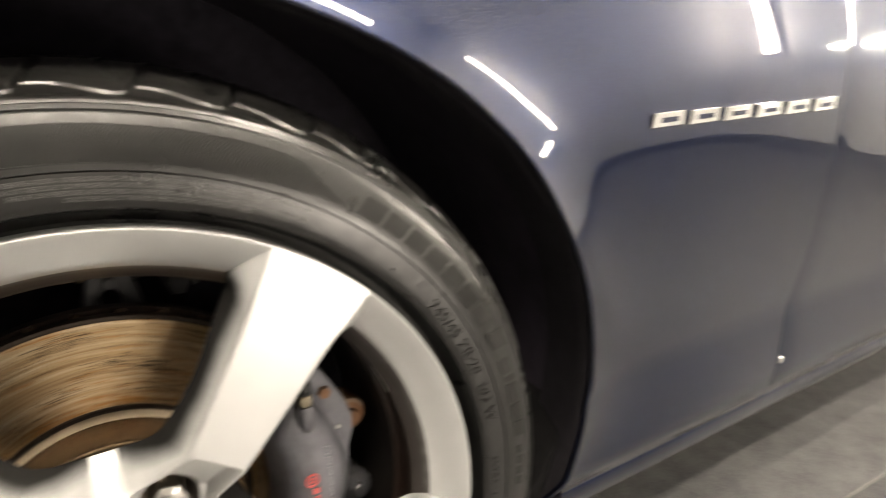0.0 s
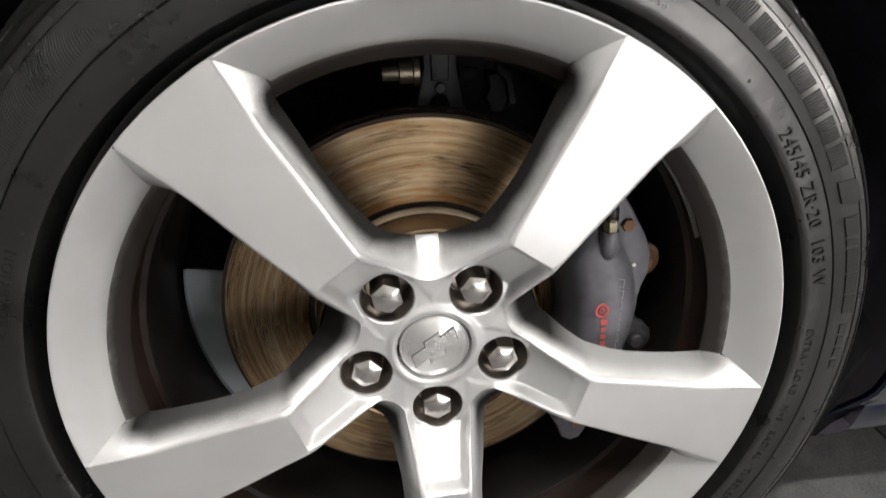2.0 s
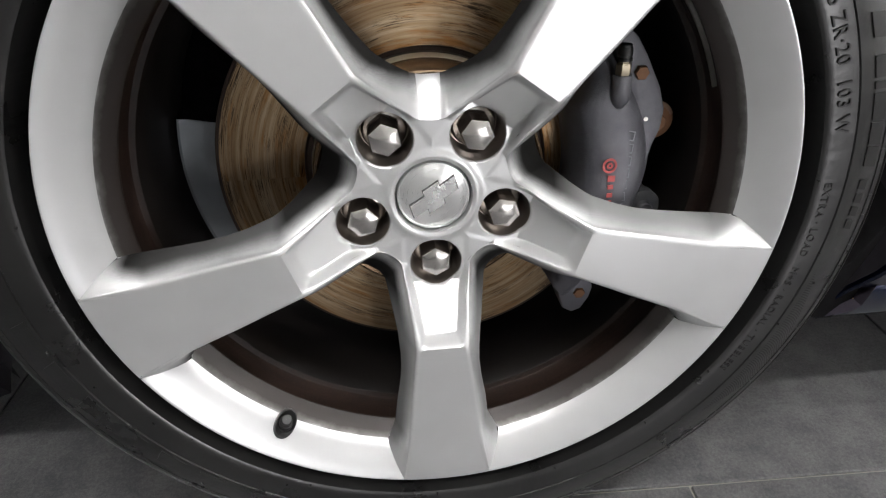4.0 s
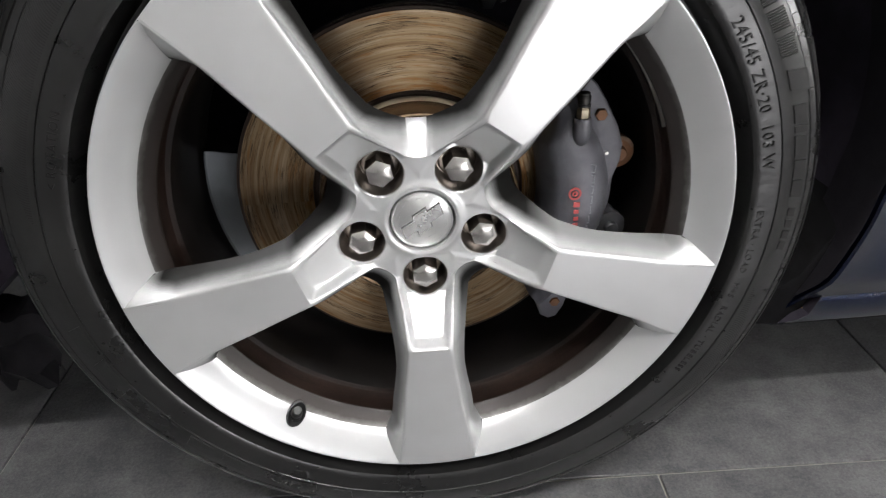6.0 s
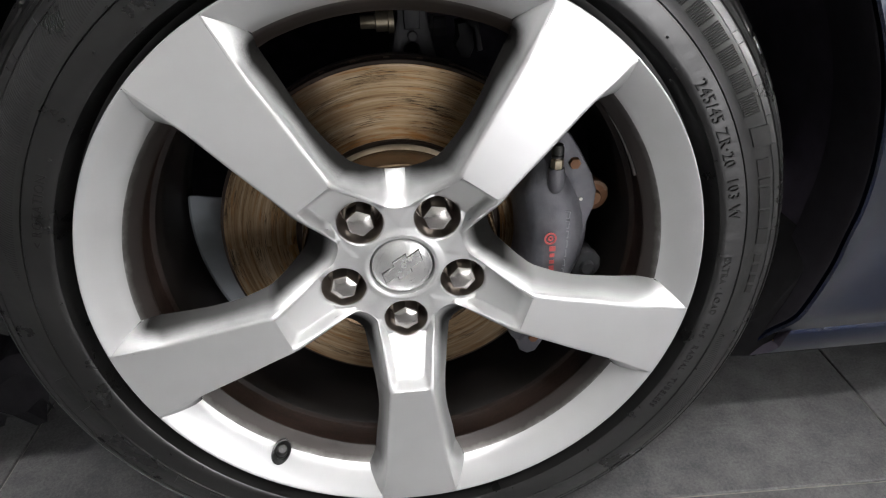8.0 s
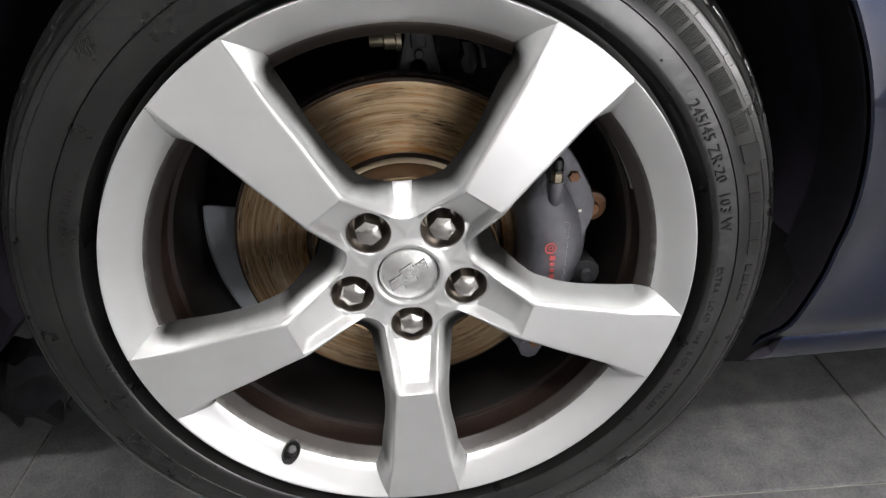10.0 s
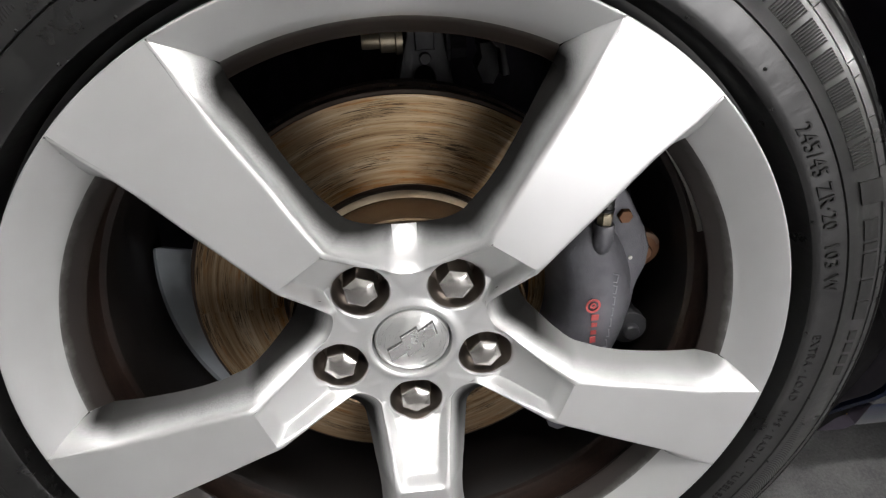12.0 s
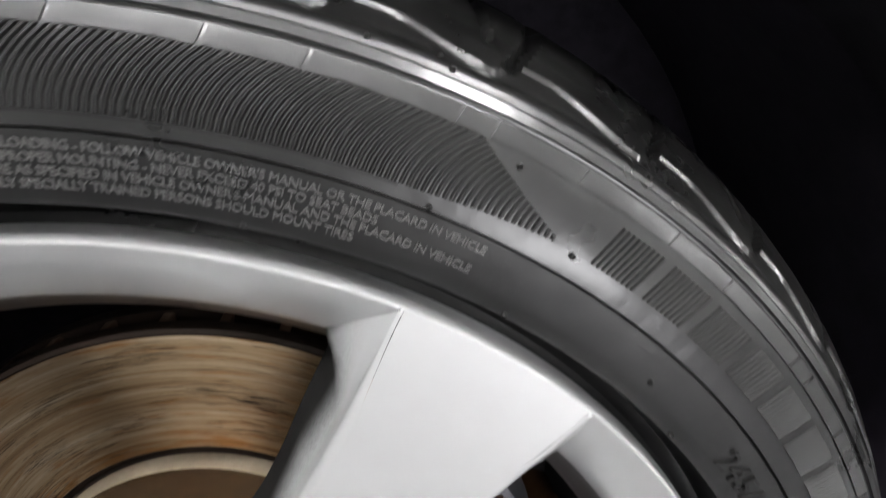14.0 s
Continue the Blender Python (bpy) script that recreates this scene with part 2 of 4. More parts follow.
SILVER, DUSTY_SHADED, BARREL, RUBBER, DISC = silver_paint(), dusty_shaded_paint(), barrel_dust_shade(), rubber(), disc_face()
LETTER = rubber("raised tyre lettering rubber", 0.004, 0.008, 0.44, 0.35, 0.0)
# light caught by the small raised letters is put into this paler grey
FINEPRINT = rubber("tyre lettering rubber lightened for lit edges", 0.050, 0.080, 0.30, 0.9)
RUST = rusty("brown rusty iron", (0.085, 0.040, 0.022), (0.26, 0.125, 0.058))
DARKRUST = rusty("dark brown rust", (0.016, 0.010, 0.007), (0.040, 0.023, 0.015), 0.3)
PALERUST = rusty("pale worn rust", (0.14, 0.085, 0.055), (0.30, 0.20, 0.14))
CREAMRUST = rusty("pale cream worn metal", (0.16, 0.125, 0.085), (0.50, 0.43, 0.32), 0.4, 0.42, 90.0)
HATRUST = rusty("dull rusty disc hat", (0.028, 0.016, 0.009), (0.17, 0.112, 0.066), 0.75, 0.27, 120.0)
CALIPER = plain("grey painted caliper", (0.104, 0.103, 0.116), 0.45, 0.3, 900.0, 0.2, 0.6)
RED = plain("faded red print", (0.34, 0.055, 0.052), 0.55)
PALE = plain("pale grey print", (0.21, 0.21, 0.235), 0.45)
CHROME = plain("polished steel nut", (0.60, 0.575, 0.55), 0.22, 1.0, 500.0, 0.04, 0.015)
BRIGHT = plain("bright chrome", (0.80, 0.80, 0.80), 0.08, 1.0)
CAPMETAL = brushed_cap()
BLACK = plain("black textured plastic", (0.014, 0.0128, 0.0155), 0.5, 0.0, 900.0, 0.3, 0.3, 0.0, 0.25)
GLOSSBLACK = plain("black moulded rubber cap", (0.008, 0.008, 0.008), 0.45)
IRON = plain("dark grey cast iron", (0.030, 0.030, 0.033), 0.55, 0.1, 500.0, 0.25, 0.3)
SHIELD = plain("grey sheet steel", (0.20, 0.215, 0.235), 0.42, 0.3)
RING_FADE = inner_ring_fade()
BRASS = rusty("weathered brass bolt", (0.20, 0.165, 0.11), (0.44, 0.39, 0.30), 0.85, 0.35)
LEAD = plain("dull balance weight metal", (0.50, 0.49, 0.46), 0.35, 0.9)
PAINT, TILE = car_paint(), tile_stone()
GROUT = plain("beige grout", (0.26, 0.245, 0.215), 0.85)
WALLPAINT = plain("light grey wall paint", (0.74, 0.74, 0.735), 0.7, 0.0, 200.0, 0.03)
# the two darker greys only cut the light bounced onto the wheel
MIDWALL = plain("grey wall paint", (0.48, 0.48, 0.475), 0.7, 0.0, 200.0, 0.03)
DARKWALL = plain("wall paint darkened to cut bounce", (0.22, 0.22, 0.225), 0.7, 0.0, 200.0, 0.03)
CEILPAINT = plain("white ceiling paint", (0.78, 0.78, 0.77), 0.8, 0.0, 200.0, 0.02)
CONCRETE = plain("pale concrete", (0.66, 0.645, 0.62), 0.8, 0.0, 60.0, 0.15)
SKIRT = plain("dark skirting", (0.05, 0.05, 0.055), 0.5)
GLOW = lamp_glow(22.3)
STRIP = lamp_glow(12.0)
ALU = plain("lamp housing aluminium", (0.6, 0.6, 0.6), 0.4, 0.9)


# ---- helpers of this scene ----
def smooth(mesh, angle):
    mesh.polygons.foreach_set("use_smooth", [True] * len(mesh.polygons))
    mesh.set_sharp_from_angle(angle=radians(angle))


def part(name, bm, material, parent=None, label="", angle=32, m=None):
    """Links a bmesh as one mesh object under a thing or a part."""
    bmesh.ops.recalc_face_normals(bm, faces=bm.faces)
    mesh = bpy.data.meshes.new(name)
    bm.to_mesh(mesh)
    bm.free()
    for mat in material if isinstance(material, (list, tuple)) else [material]:
        mesh.materials.append(mat)
    smooth(mesh, angle)
    ob = new(name, mesh)
    ob.parent = parent
    if m is not None:
        ob.matrix_basis = m
    return tagged(ob, label)


def thing(name, label, category, group="", kind="", m=None):
    ob = tagged(new(name), label, category, group, kind)
    if m is not None:
        ob.matrix_basis = m
    return ob


def lathe(profile, n=96, bm=None, closed=False, start=0.0, end=360.0):
    """Turns a profile of (radius, y) round the y axis."""
    bm = bm or bmesh.new()
    full = end - start >= 359.9
    m = n if full else n + 1
    rows = []
    for r, y in profile:
        rows.append([bm.verts.new((r * math.cos(radians(start + (end - start) * i / n)), y, r * math.sin(radians(start + (end - start) * i / n)))) for i in range(m)])
    pairs = list(zip(rows, rows[1:])) + ([(rows[-1], rows[0])] if closed else [])
    for a, b in pairs:
        for i in range(n):
            j = (i + 1) % m
            bm.faces.new((a[i], a[j], b[j], b[i]))
    return bm


def sheet(grid, bm=None):
    """Faces over a grid of points, row by row."""
    bm = bm or bmesh.new()
    rows = [[bm.verts.new(p) for p in row] for row in grid]
    for a, b in zip(rows, rows[1:]):
        for i in range(len(a) - 1):
            bm.faces.new((a[i], a[i + 1], b[i + 1], b[i]))
    return bm


def box(size, at=(0, 0, 0), bevel=0.0, segments=2, bm=None):
    made = bmesh.new()
    bmesh.ops.create_cube(made, size=1.0, matrix=Matrix.Translation(at) @ Matrix.Diagonal((*size, 1)))
    if bevel:
        bmesh.ops.bevel(made, geom=made.edges[:], offset=bevel, segments=segments, profile=0.5, affect="EDGES")
    if bm is None:
        return made
    join(bm, made)
    return bm


def join(bm, other, m=None):
    temp = bpy.data.meshes.new("temp")
    other.to_mesh(temp)
    other.free()
    if m is not None:
        temp.transform(m)
    bm.from_mesh(temp)
    bpy.data.meshes.remove(temp)
    return bm


def prism(outline, y0, y1, bevel=0.0, segments=2):
    """An outline of (x, z) drawn out from y0 (front) to y1."""
    bm = bmesh.new()
    front = bm.faces.new([bm.verts.new((x, y0, z)) for x, z in outline])
    made = bmesh.ops.extrude_face_region(bm, geom=[front])
    bmesh.ops.translate(bm, vec=(0, y1 - y0, 0), verts=[v for v in made["geom"] if isinstance(v, bmesh.types.BMVert)])
    bmesh.ops.recalc_face_normals(bm, faces=bm.faces)
    if bevel:
        rim = [e for e in bm.edges if all(abs(v.co.y - y0) < 1e-6 for v in e.verts)]
        bmesh.ops.bevel(bm, geom=rim, offset=bevel, segments=segments, profile=0.5, affect="EDGES")
    return bm


def ease(t):
    t = min(1.0, max(0.0, t))
    return t * t * (3 - 2 * t)


def between(table, x):
    """Straight lines between the rows of a small table of (x, y)."""
    return float(np.interp(x, [a for a, _ in table], [b for _, b in table]))


# ---- floor ----
TURN = -1.8
FLOOR = thing("floor", "dark grey porcelain tiles with beige grout joints", "floor", kind="structure", m=pose(0.268, -0.032, 0, 0, 0, TURN))
part("grout", box((X1 - X0 + 0.1, Y1 - Y0 + 0.14, 0.05), ((X0 + X1) / 2 - 0.268, (Y0 + Y1) / 2 + 0.03, -0.0285)), GROUT, FLOOR, "beige grout between the tiles")
tile_mesh = None
for row in range(-6, 8):
    shift = 0.0 if row % 2 else -0.82
    for col in range(-4, 5):
        if not (-1.9 < 0.3 + 0.6 * row < 3.7 and -3.6 < 0.6 + 1.2 * col < 4.4):
            continue
        if tile_mesh is None:
            ob = part("tile", box((1.1975, 0.5975, 0.012), (0, 0, -0.006), 0.0012, 1), TILE, FLOOR)
            tile_mesh = ob.data
        else:
            ob = new("tile", tile_mesh)
            ob.parent = FLOOR
        ob.matrix_basis = pose(0.6 + shift + 1.2 * col if row % 2 == 0 else 0.6 + 1.2 * (col - 1), 0.3 + 0.6 * row, 0)

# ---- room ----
# unseen walls close the room; west and south are toned down against bounce
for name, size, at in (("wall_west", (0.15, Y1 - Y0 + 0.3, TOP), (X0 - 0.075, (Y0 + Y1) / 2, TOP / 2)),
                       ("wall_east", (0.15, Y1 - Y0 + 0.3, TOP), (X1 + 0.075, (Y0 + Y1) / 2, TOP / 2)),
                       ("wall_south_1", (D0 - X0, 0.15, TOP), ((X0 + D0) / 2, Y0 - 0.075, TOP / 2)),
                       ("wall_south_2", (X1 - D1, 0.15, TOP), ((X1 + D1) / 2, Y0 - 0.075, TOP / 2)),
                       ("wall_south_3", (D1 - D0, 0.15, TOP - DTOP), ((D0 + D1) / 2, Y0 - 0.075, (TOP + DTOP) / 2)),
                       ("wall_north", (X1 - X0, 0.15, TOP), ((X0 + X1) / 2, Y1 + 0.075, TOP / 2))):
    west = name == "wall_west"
    tagged(part(name, box(size, at), DARKWALL if west else MIDWALL if name.startswith("wall_south") else WALLPAINT), "unseen garage wall, darkened to cut bounce light" if west else "plain grey garage wall closing the room", "wall", kind="structure")
tagged(part("ceiling", box((X1 - X0 + 0.3, Y1 - Y0 + 0.3, 0.12), ((X0 + X1) / 2, (Y0 + Y1) / 2, TOP + 0.06)), CEILPAINT), "white painted ceiling", "ceiling", kind="structure")
# unseen ground, added behind the made-up opening
tagged(part("ground", box((60, 40, 0.05), (1.3, Y0 - 20.16, -0.03)), CONCRETE), "made-up pale ground beyond the low wall opening", "ground", kind="structure")
for x0, x1 in ((X0, D0), (D1, X1 - 0.012)):
    tagged(part("baseboard", box((x1 - x0, 0.012, 0.08), ((x0 + x1) / 2, Y0 + 0.006, 0.04)), SKIRT), "dark skirting along the wall", "baseboard", kind="structure")
tagged(part("baseboard", box((0.012, Y1 - Y0, 0.08), (X1 - 0.006, (Y0 + Y1) / 2, 0.04)), SKIRT), "dark skirting along the wall", "baseboard", kind="structure")


def ceiling_light(x, y, length=1.5):
    light = thing("ceiling_light", "long white linear lamp under the ceiling", "lamp", "ceiling lamps", m=pose(x, y, TOP))
    part("housing", box((length, 0.12, 0.05), (0, 0, -0.027), 0.006), ALU, light)
    part("diffuser", box((length - 0.03, 0.10, 0.012), (0, 0, -0.059), 0.003), GLOW, light, "glowing white diffuser")
    return light


for lx, ly, length in ((0.0, -1.3, 2.0), (1.75, -0.7, 0.8), (0.7, 2.4, 1.5), (2.25, 2.4, 1.5)):
    ceiling_light(lx, ly, length)


light = thing("wall_light", "level white strip lamp on the wall", "lamp", m=pose(X1, -0.9, 0.84))
part("backplate", box((0.03, 0.80, 0.36), (-0.015, 0, 0), 0.004), plain("grey-green lamp panel", (0.42, 0.45, 0.43), 0.5), light)
part("tube", box((0.03, 0.50, 0.05), (-0.046, 0, 0), 0.012), STRIP, light, "glowing white strip")
# made-up lamp in the corner, gives the tyre's right side its sheen
light = thing("wall_light", "added upright strip lamp for the tyre's sheen", "lamp", m=pose(X1, -1.42, 1.5))
part("backplate", box((0.03, 0.08, 1.34), (-0.015, 0, 0), 0.004), ALU, light)
part("tube", box((0.03, 0.05, 1.30), (-0.046, 0, 0), 0.012), STRIP, light, "glowing white strip")

# ---- car: body ----
CAR = thing("car", "dark blue sports car parked on dark tiles", "car")
HUB = 0.357
ARCH = [(-24, 0.420), (-13, 0.428), (-4, 0.432), (8, 0.434), (18, 0.434), (30, 0.4315), (42, 0.4295), (52, 0.4265), (70, 0.418), (90, 0.415),
        (110, 0.418), (128, 0.427), (138, 0.432), (150, 0.435), (162, 0.437), (172, 0.436), (184, 0.433), (193, 0.428), (204, 0.420)]
SIDE = [(0.15, 0.030), (0.20, 0.014), (0.255, -0.012), (0.285, -0.009), (0.36, 0.000), (0.45, -0.008), (0.55, -0.016), (0.63, -0.0205), (0.68, -0.0190), (0.72, -0.0150), (0.80, -0.002), (0.88, 0.020), (0.95, 0.06), (1.0, 0.14)]


def side_y(x, z):
    """The outer skin of the car's side."""
    y = sum(between(SIDE, z + d) for d in (-0.008, -0.004, 0, 0.004, 0.008)) / 5
    r, a = math.hypot(x, z - HUB), math.degrees(math.atan2(z - HUB, x))
    a = a + 360 if a < -90 else a
    edge = between(ARCH, a)
    swell = math.exp(-max(0.0, r - edge) / 0.042)
    return y - 0.026 * swell * ease((z - 0.20) / 0.2)


def gap_x(z):
    return between([(0.15, 0.762), (0.238, 0.787), (0.29, 0.804), (0.453, 0.828), (0.624, 0.822), (0.75, 0.808), (1.0, 0.77)], z)


def fender():
    n, m = 150, 44
    grid = []
    for i in range(n + 1):
        a = -22 + (188 + 22) * i / n
        c, s = math.cos(radians(a)), math.sin(radians(a))
        edge = between(ARCH, a)
        far = 5.0
        for k in range(1, 400):
            d = edge + 0.002 * k
            x, z = d * c, HUB + d * s
            if x > gap_x(z) - 0.0025 or z > 1.0 or z < 0.228 or x < -0.75:
                far = d
                break
        row = []
        for y_in, dr in ((0.035, 0.006), (0.022, 0.0045), (0.010, 0.002), (0.003, 0.0)):
            d = edge + dr
            row.append((d * c, side_y(edge * c, HUB + edge * s) + y_in, HUB + d * s))
        for k in range(m + 1):
            d = edge + 0.002 + (far - edge - 0.002) * (k / m) ** 1.5
            x, z = d * c, HUB + d * s
            row.append((x, side_y(x, z), z))
        x, y, z = row[-1]
        row.append((x, y + 0.02, z))
        grid.append(row)
    return sheet(grid)


part("fender", fender(), PAINT, CAR, "dark blue glossy front fender", 40)


# added black strip: covers the fender's blue return to make it shaded
def arch_trim():
    grid = []
    for i in range(121):
        a = -20 + 208 * i / 120
        c, s = math.cos(radians(a)), math.sin(radians(a))
        edge = between(ARCH, a)
        y = side_y(edge * c, HUB + edge * s)
        grid.append([((edge + dr) * c, y + dy, HUB + (edge + dr) * s) for dy, dr in ((0.075, 0.002), (0.030, -0.0012), (0.010, -0.0016), (0.0075, -0.0008))])
    return sheet(grid)


def door():
    grid = []
    for i in range(61):
        z = 0.229 + 0.771 * i / 60
        x0 = gap_x(z) + 0.0025
        row = [(x0 + 0.001, side_y(x0, z) + 0.02, z)]
        row += [(x0 + (2.0 - x0) * (k / 30) ** 1.2, side_y(x0 + 0.2 * k, z) + (0.0015 if k == 0 else 0), z) for k in range(31)]
        grid.append(row)
    return sheet(grid)


part("arch_trim", arch_trim(), BLACK, CAR, "added black strip for the shade inside the wheel arch", 40)
part("door", door(), PAINT, CAR, "dark blue glossy front door", 40)
# the sill under fender and door, with its thin black joint above
SILL = ((0.30, 0.170), (0.035, 0.170), (0.022, 0.174), (0.016, 0.182), (0.010, 0.2110), (0.0125, 0.2165), (0.0175, 0.2205), (0.03, 0.2225), (0.08, 0.2225))
part("sill", sheet([[(0.390 + 0.95 * (z - 0.17) + (1.610 - 0.95 * (z - 0.17)) * k / 39, y, z) for y, z in SILL] for k in range(40)]), PAINT, CAR, "dark blue painted sill panel", 50)
part("inner_body", box((1.56, 0.5, 0.30), (1.24, 0.36, 0.34)), BLACK, CAR, "black inside of the body")
part("hood", sheet([[(x, y, z + 0.03 * math.sin(max(0, min(1, (y - 0.1) / 1.6)) * math.pi)) for y, z in ((0.14, 1.0), (0.3, 1.03), (0.7, 1.05), (1.1, 1.05), (1.5, 1.03), (1.66, 1.0), (1.78, 0.8), (1.8, 0.2))] for x in np.linspace(-0.75, 2.0, 12)]), PAINT, CAR, "dark blue hood and far side", 40)
part("rear_closure", box((0.012, 1.72, 0.82), (1.992, 0.92, 0.60)), BLACK, CAR, "plain dark closure of the cabin side")
part("underbody", box((2.72, 1.3, 0.02), (0.63, 1.12, 0.17)), BLACK, CAR, "black underbody shield")


def bumper():
    """The car's rounded nose, from the near side to the far side."""
    nose = [(0.19, 0.14), (0.26, 0.20), (0.45, 0.23), (0.65, 0.21), (0.80, 0.16), (0.92, 0.08), (1.0, 0.0)]
    grid = []
    for i in range(25):
        z = 0.19 + 0.81 * i / 24
        y0 = side_y(-0.753, z)
        grid.append([(-0.753 - between(nose, z) * math.sin(math.pi * t) ** 0.6, y0 + (1.79 - y0) * t, z) for t in np.linspace(0, 1, 33)])
    return sheet(grid)


part("front_bumper", bumper(), PAINT, CAR, "dark blue front bumper side", 40)


def liner():
    """The wheel housing's inner shell, from the front foot over the wheel to the rear foot."""
    line = [(-0.475, 0.268), (-0.445, 0.266)] + [(0.442 * math.cos(radians(a)), HUB + 0.442 * math.sin(radians(a))) for a in range(190, -21, -5)] + [(0.405, 0.200), (0.392, 0.186)]
    ys = (-0.002, 0.02, 0.10, 0.2, 0.33)
    bm = sheet([[(x, y + (0.012 if y < 0 and abs(x) < 0.4 else 0), z) for y in ys] for x, z in line])
    return bm


LINER = plain("glossy black housing plastic", (0.036, 0.031, 0.041), 0.40, 0.0, 500.0, 0.3, 0.15, 0.0, 0.2)
part("wheel_arch_liner", liner(), LINER, CAR, "black textured plastic wheel housing", 40)
part("housing_back", prism([(0.46 * math.cos(radians(a)), HUB + 0.46 * math.sin(radians(a))) for a in range(-25, 192, 6)], 0.33, 0.345), plain("black felt", (0.022, 0.020, 0.026), 0.9, 0.0, 900.0, 0.3, 0.3, 0.0, 0.1), CAR, "black back wall of the wheel housing")


def flap():
    bm = prism([(0.340, 0.205), (0.352, 0.193), (0.368, 0.186), (0.400, 0.182), (0.412, 0.190), (0.426, 0.215), (0.436, 0.226), (0.442, 0.255), (0.444, 0.300), (0.436, 0.33), (0.425, 0.30), (0.400, 0.25)], 0.011, 0.26, 0.003)
    return bm


part("splash_flap", flap(), plain("black felt flap", (0.006, 0.0058, 0.0062), 0.9, 0.0, 900.0, 0.4, 0.5, 0.0, 0.06), CAR, "black felt splash flap behind the wheel")
part("leaf_scrap", box((0.003, 0.002, 0.006), (0.4165, 0.0105, 0.2035), 0.0006, 1), plain("yellow leaf scrap", (0.55, 0.30, 0.03), 0.6), CAR, "tiny yellow scrap stuck on the flap")


def deflector():
    """A torn plastic lip that hangs under the bumper ahead of the wheel."""
    grid = []
    for i in range(23):
        t = i / 22
        x = -0.418 - 0.24 * t
        torn = 0.010 * math.sin(31 * t) + 0.008 * math.sin(13 * t + 1)
        grid.append([(x + 0.007 * math.sin(19 * t + 40 * z), 0.055 + 0.03 * t + dy + 0.004 * math.sin(23 * t), z + torn * k) for dy, z, k in ((0.05, 0.232, 0.2), (0.012, 0.224, 0.4), (0.0, 0.203, 0.6), (0.006, 0.178, 0.3), (0.002, 0.158, 0.8), (0.018, 0.128, 1.6))])
    bm = sheet(grid)
    bmesh.ops.solidify(bm, geom=bm.faces[:], thickness=0.004)
    return bm


part("air_deflector", deflector(), BLACK, CAR, "ragged black plastic air deflector ahead of the wheel")
part("lower_bumper", box((0.36, 0.5, 0.13), (-0.655, 0.262, 0.305), 0.02), BLACK, CAR, "black lower edge of the bumper")

# badge of six plain chrome blocks, low on the fender, and a joint clip
for k in range(6):
    x, w, h = 0.490 + 0.0525 * k, 0.043, 0.0140
    z = 0.6375 - 0.0013 * k
    y = side_y(x + w / 2, z)
    bm = prism([(0, 0), (w, 0), (w, h), (0.003, h)], -0.004, 0.002, 0.0008, 1)
    block = part("badge_block", bm, BRIGHT, CAR, "plain bright chrome badge block", m=pose(x, y, z, 0, 0, 0))
    part("inset", box((w - 0.020, 0.0010, h * 0.34), (w / 2 + 0.002, -0.0040, h * 0.48), 0.0003, 1), PAINT, block, "dark blue inset of the badge block")
part("joint_clip", box((0.010, 0.003, 0.010), (gap_x(0.288) + 0.001, side_y(0.80, 0.288) - 0.001, 0.288), 0.0008, 1), BRIGHT, CAR, "small bright clip at the door joint")

# ---- car: wheel ----
WHEEL_POSE = pose(0, 0, HUB, -2.2, 0, 0)
LIP_R, LIP_Y = 0.2698, -0.050
HALF = [(0.118, 0.0225), (0.145, 0.0255), (0.172, 0.0288), (0.216, 0.0332), (0.2649, 0.0405)]
V_AT = (0.0622 * math.cos(radians(36)), 0.0622 * math.sin(radians(36)))
RIDGE_END = (0.0566, 0.0290)


# depth of the dished ring and the angle at which it meets a spoke, by radius
RING_Y = [(0.2300, -0.0120), (0.2325, -0.0145), (0.2370, -0.0200), (0.2415, -0.0265), (0.2438, -0.0300), (0.2480, -0.0340), (0.2535, -0.0385), (0.2600, -0.0440), (0.2680, -0.0493), (0.2698, -0.0500)]
RING_ANGLE = [(0.2300, 11.10), (0.2370, 11.90), (0.2415, 12.51), (0.2438, 12.32), (0.2480, 11.75), (0.2535, 10.98), (0.2600, 10.03), (0.2680, 8.69), (0.2698, 8.69)]


def hub_y(u, v):
    """Depth of the hub and spoke roots: u along the spoke, v across it."""
    r = math.hypot(u, v)
    ridge = -0.0065 - 0.0435 * min(1.0, max(0.0, (u - 0.058) / 0.058))
    floor = between([(0.0, -0.006), (0.070, -0.006), (0.078, -0.005), (0.1165, -0.040)], u)
    wide = between([(0.03, 0.0290), (0.065, 0.0285), (0.085, 0.0230), (0.1165, 0.0180)], u)
    a, b = (wide - v) * 1.0, 0.1168 - u
    h = max(0.0, 0.004 - abs(a - b))
    inside = min(a, b) - h * h / 0.016
    y = ridge + (floor - ridge) * ease(inside / 0.0058)
    collar = math.exp(-((r - 0.0345) / 0.004) ** 2)
    return y - 0.002 * collar


def fillet(i, count):
    """Radius of the rounded spoke edge at station i, from the rim to the valley between two spokes."""
    return 0.0002 + 0.0028 * ease(i / 9) * ease((count - 1 - i) / 6)


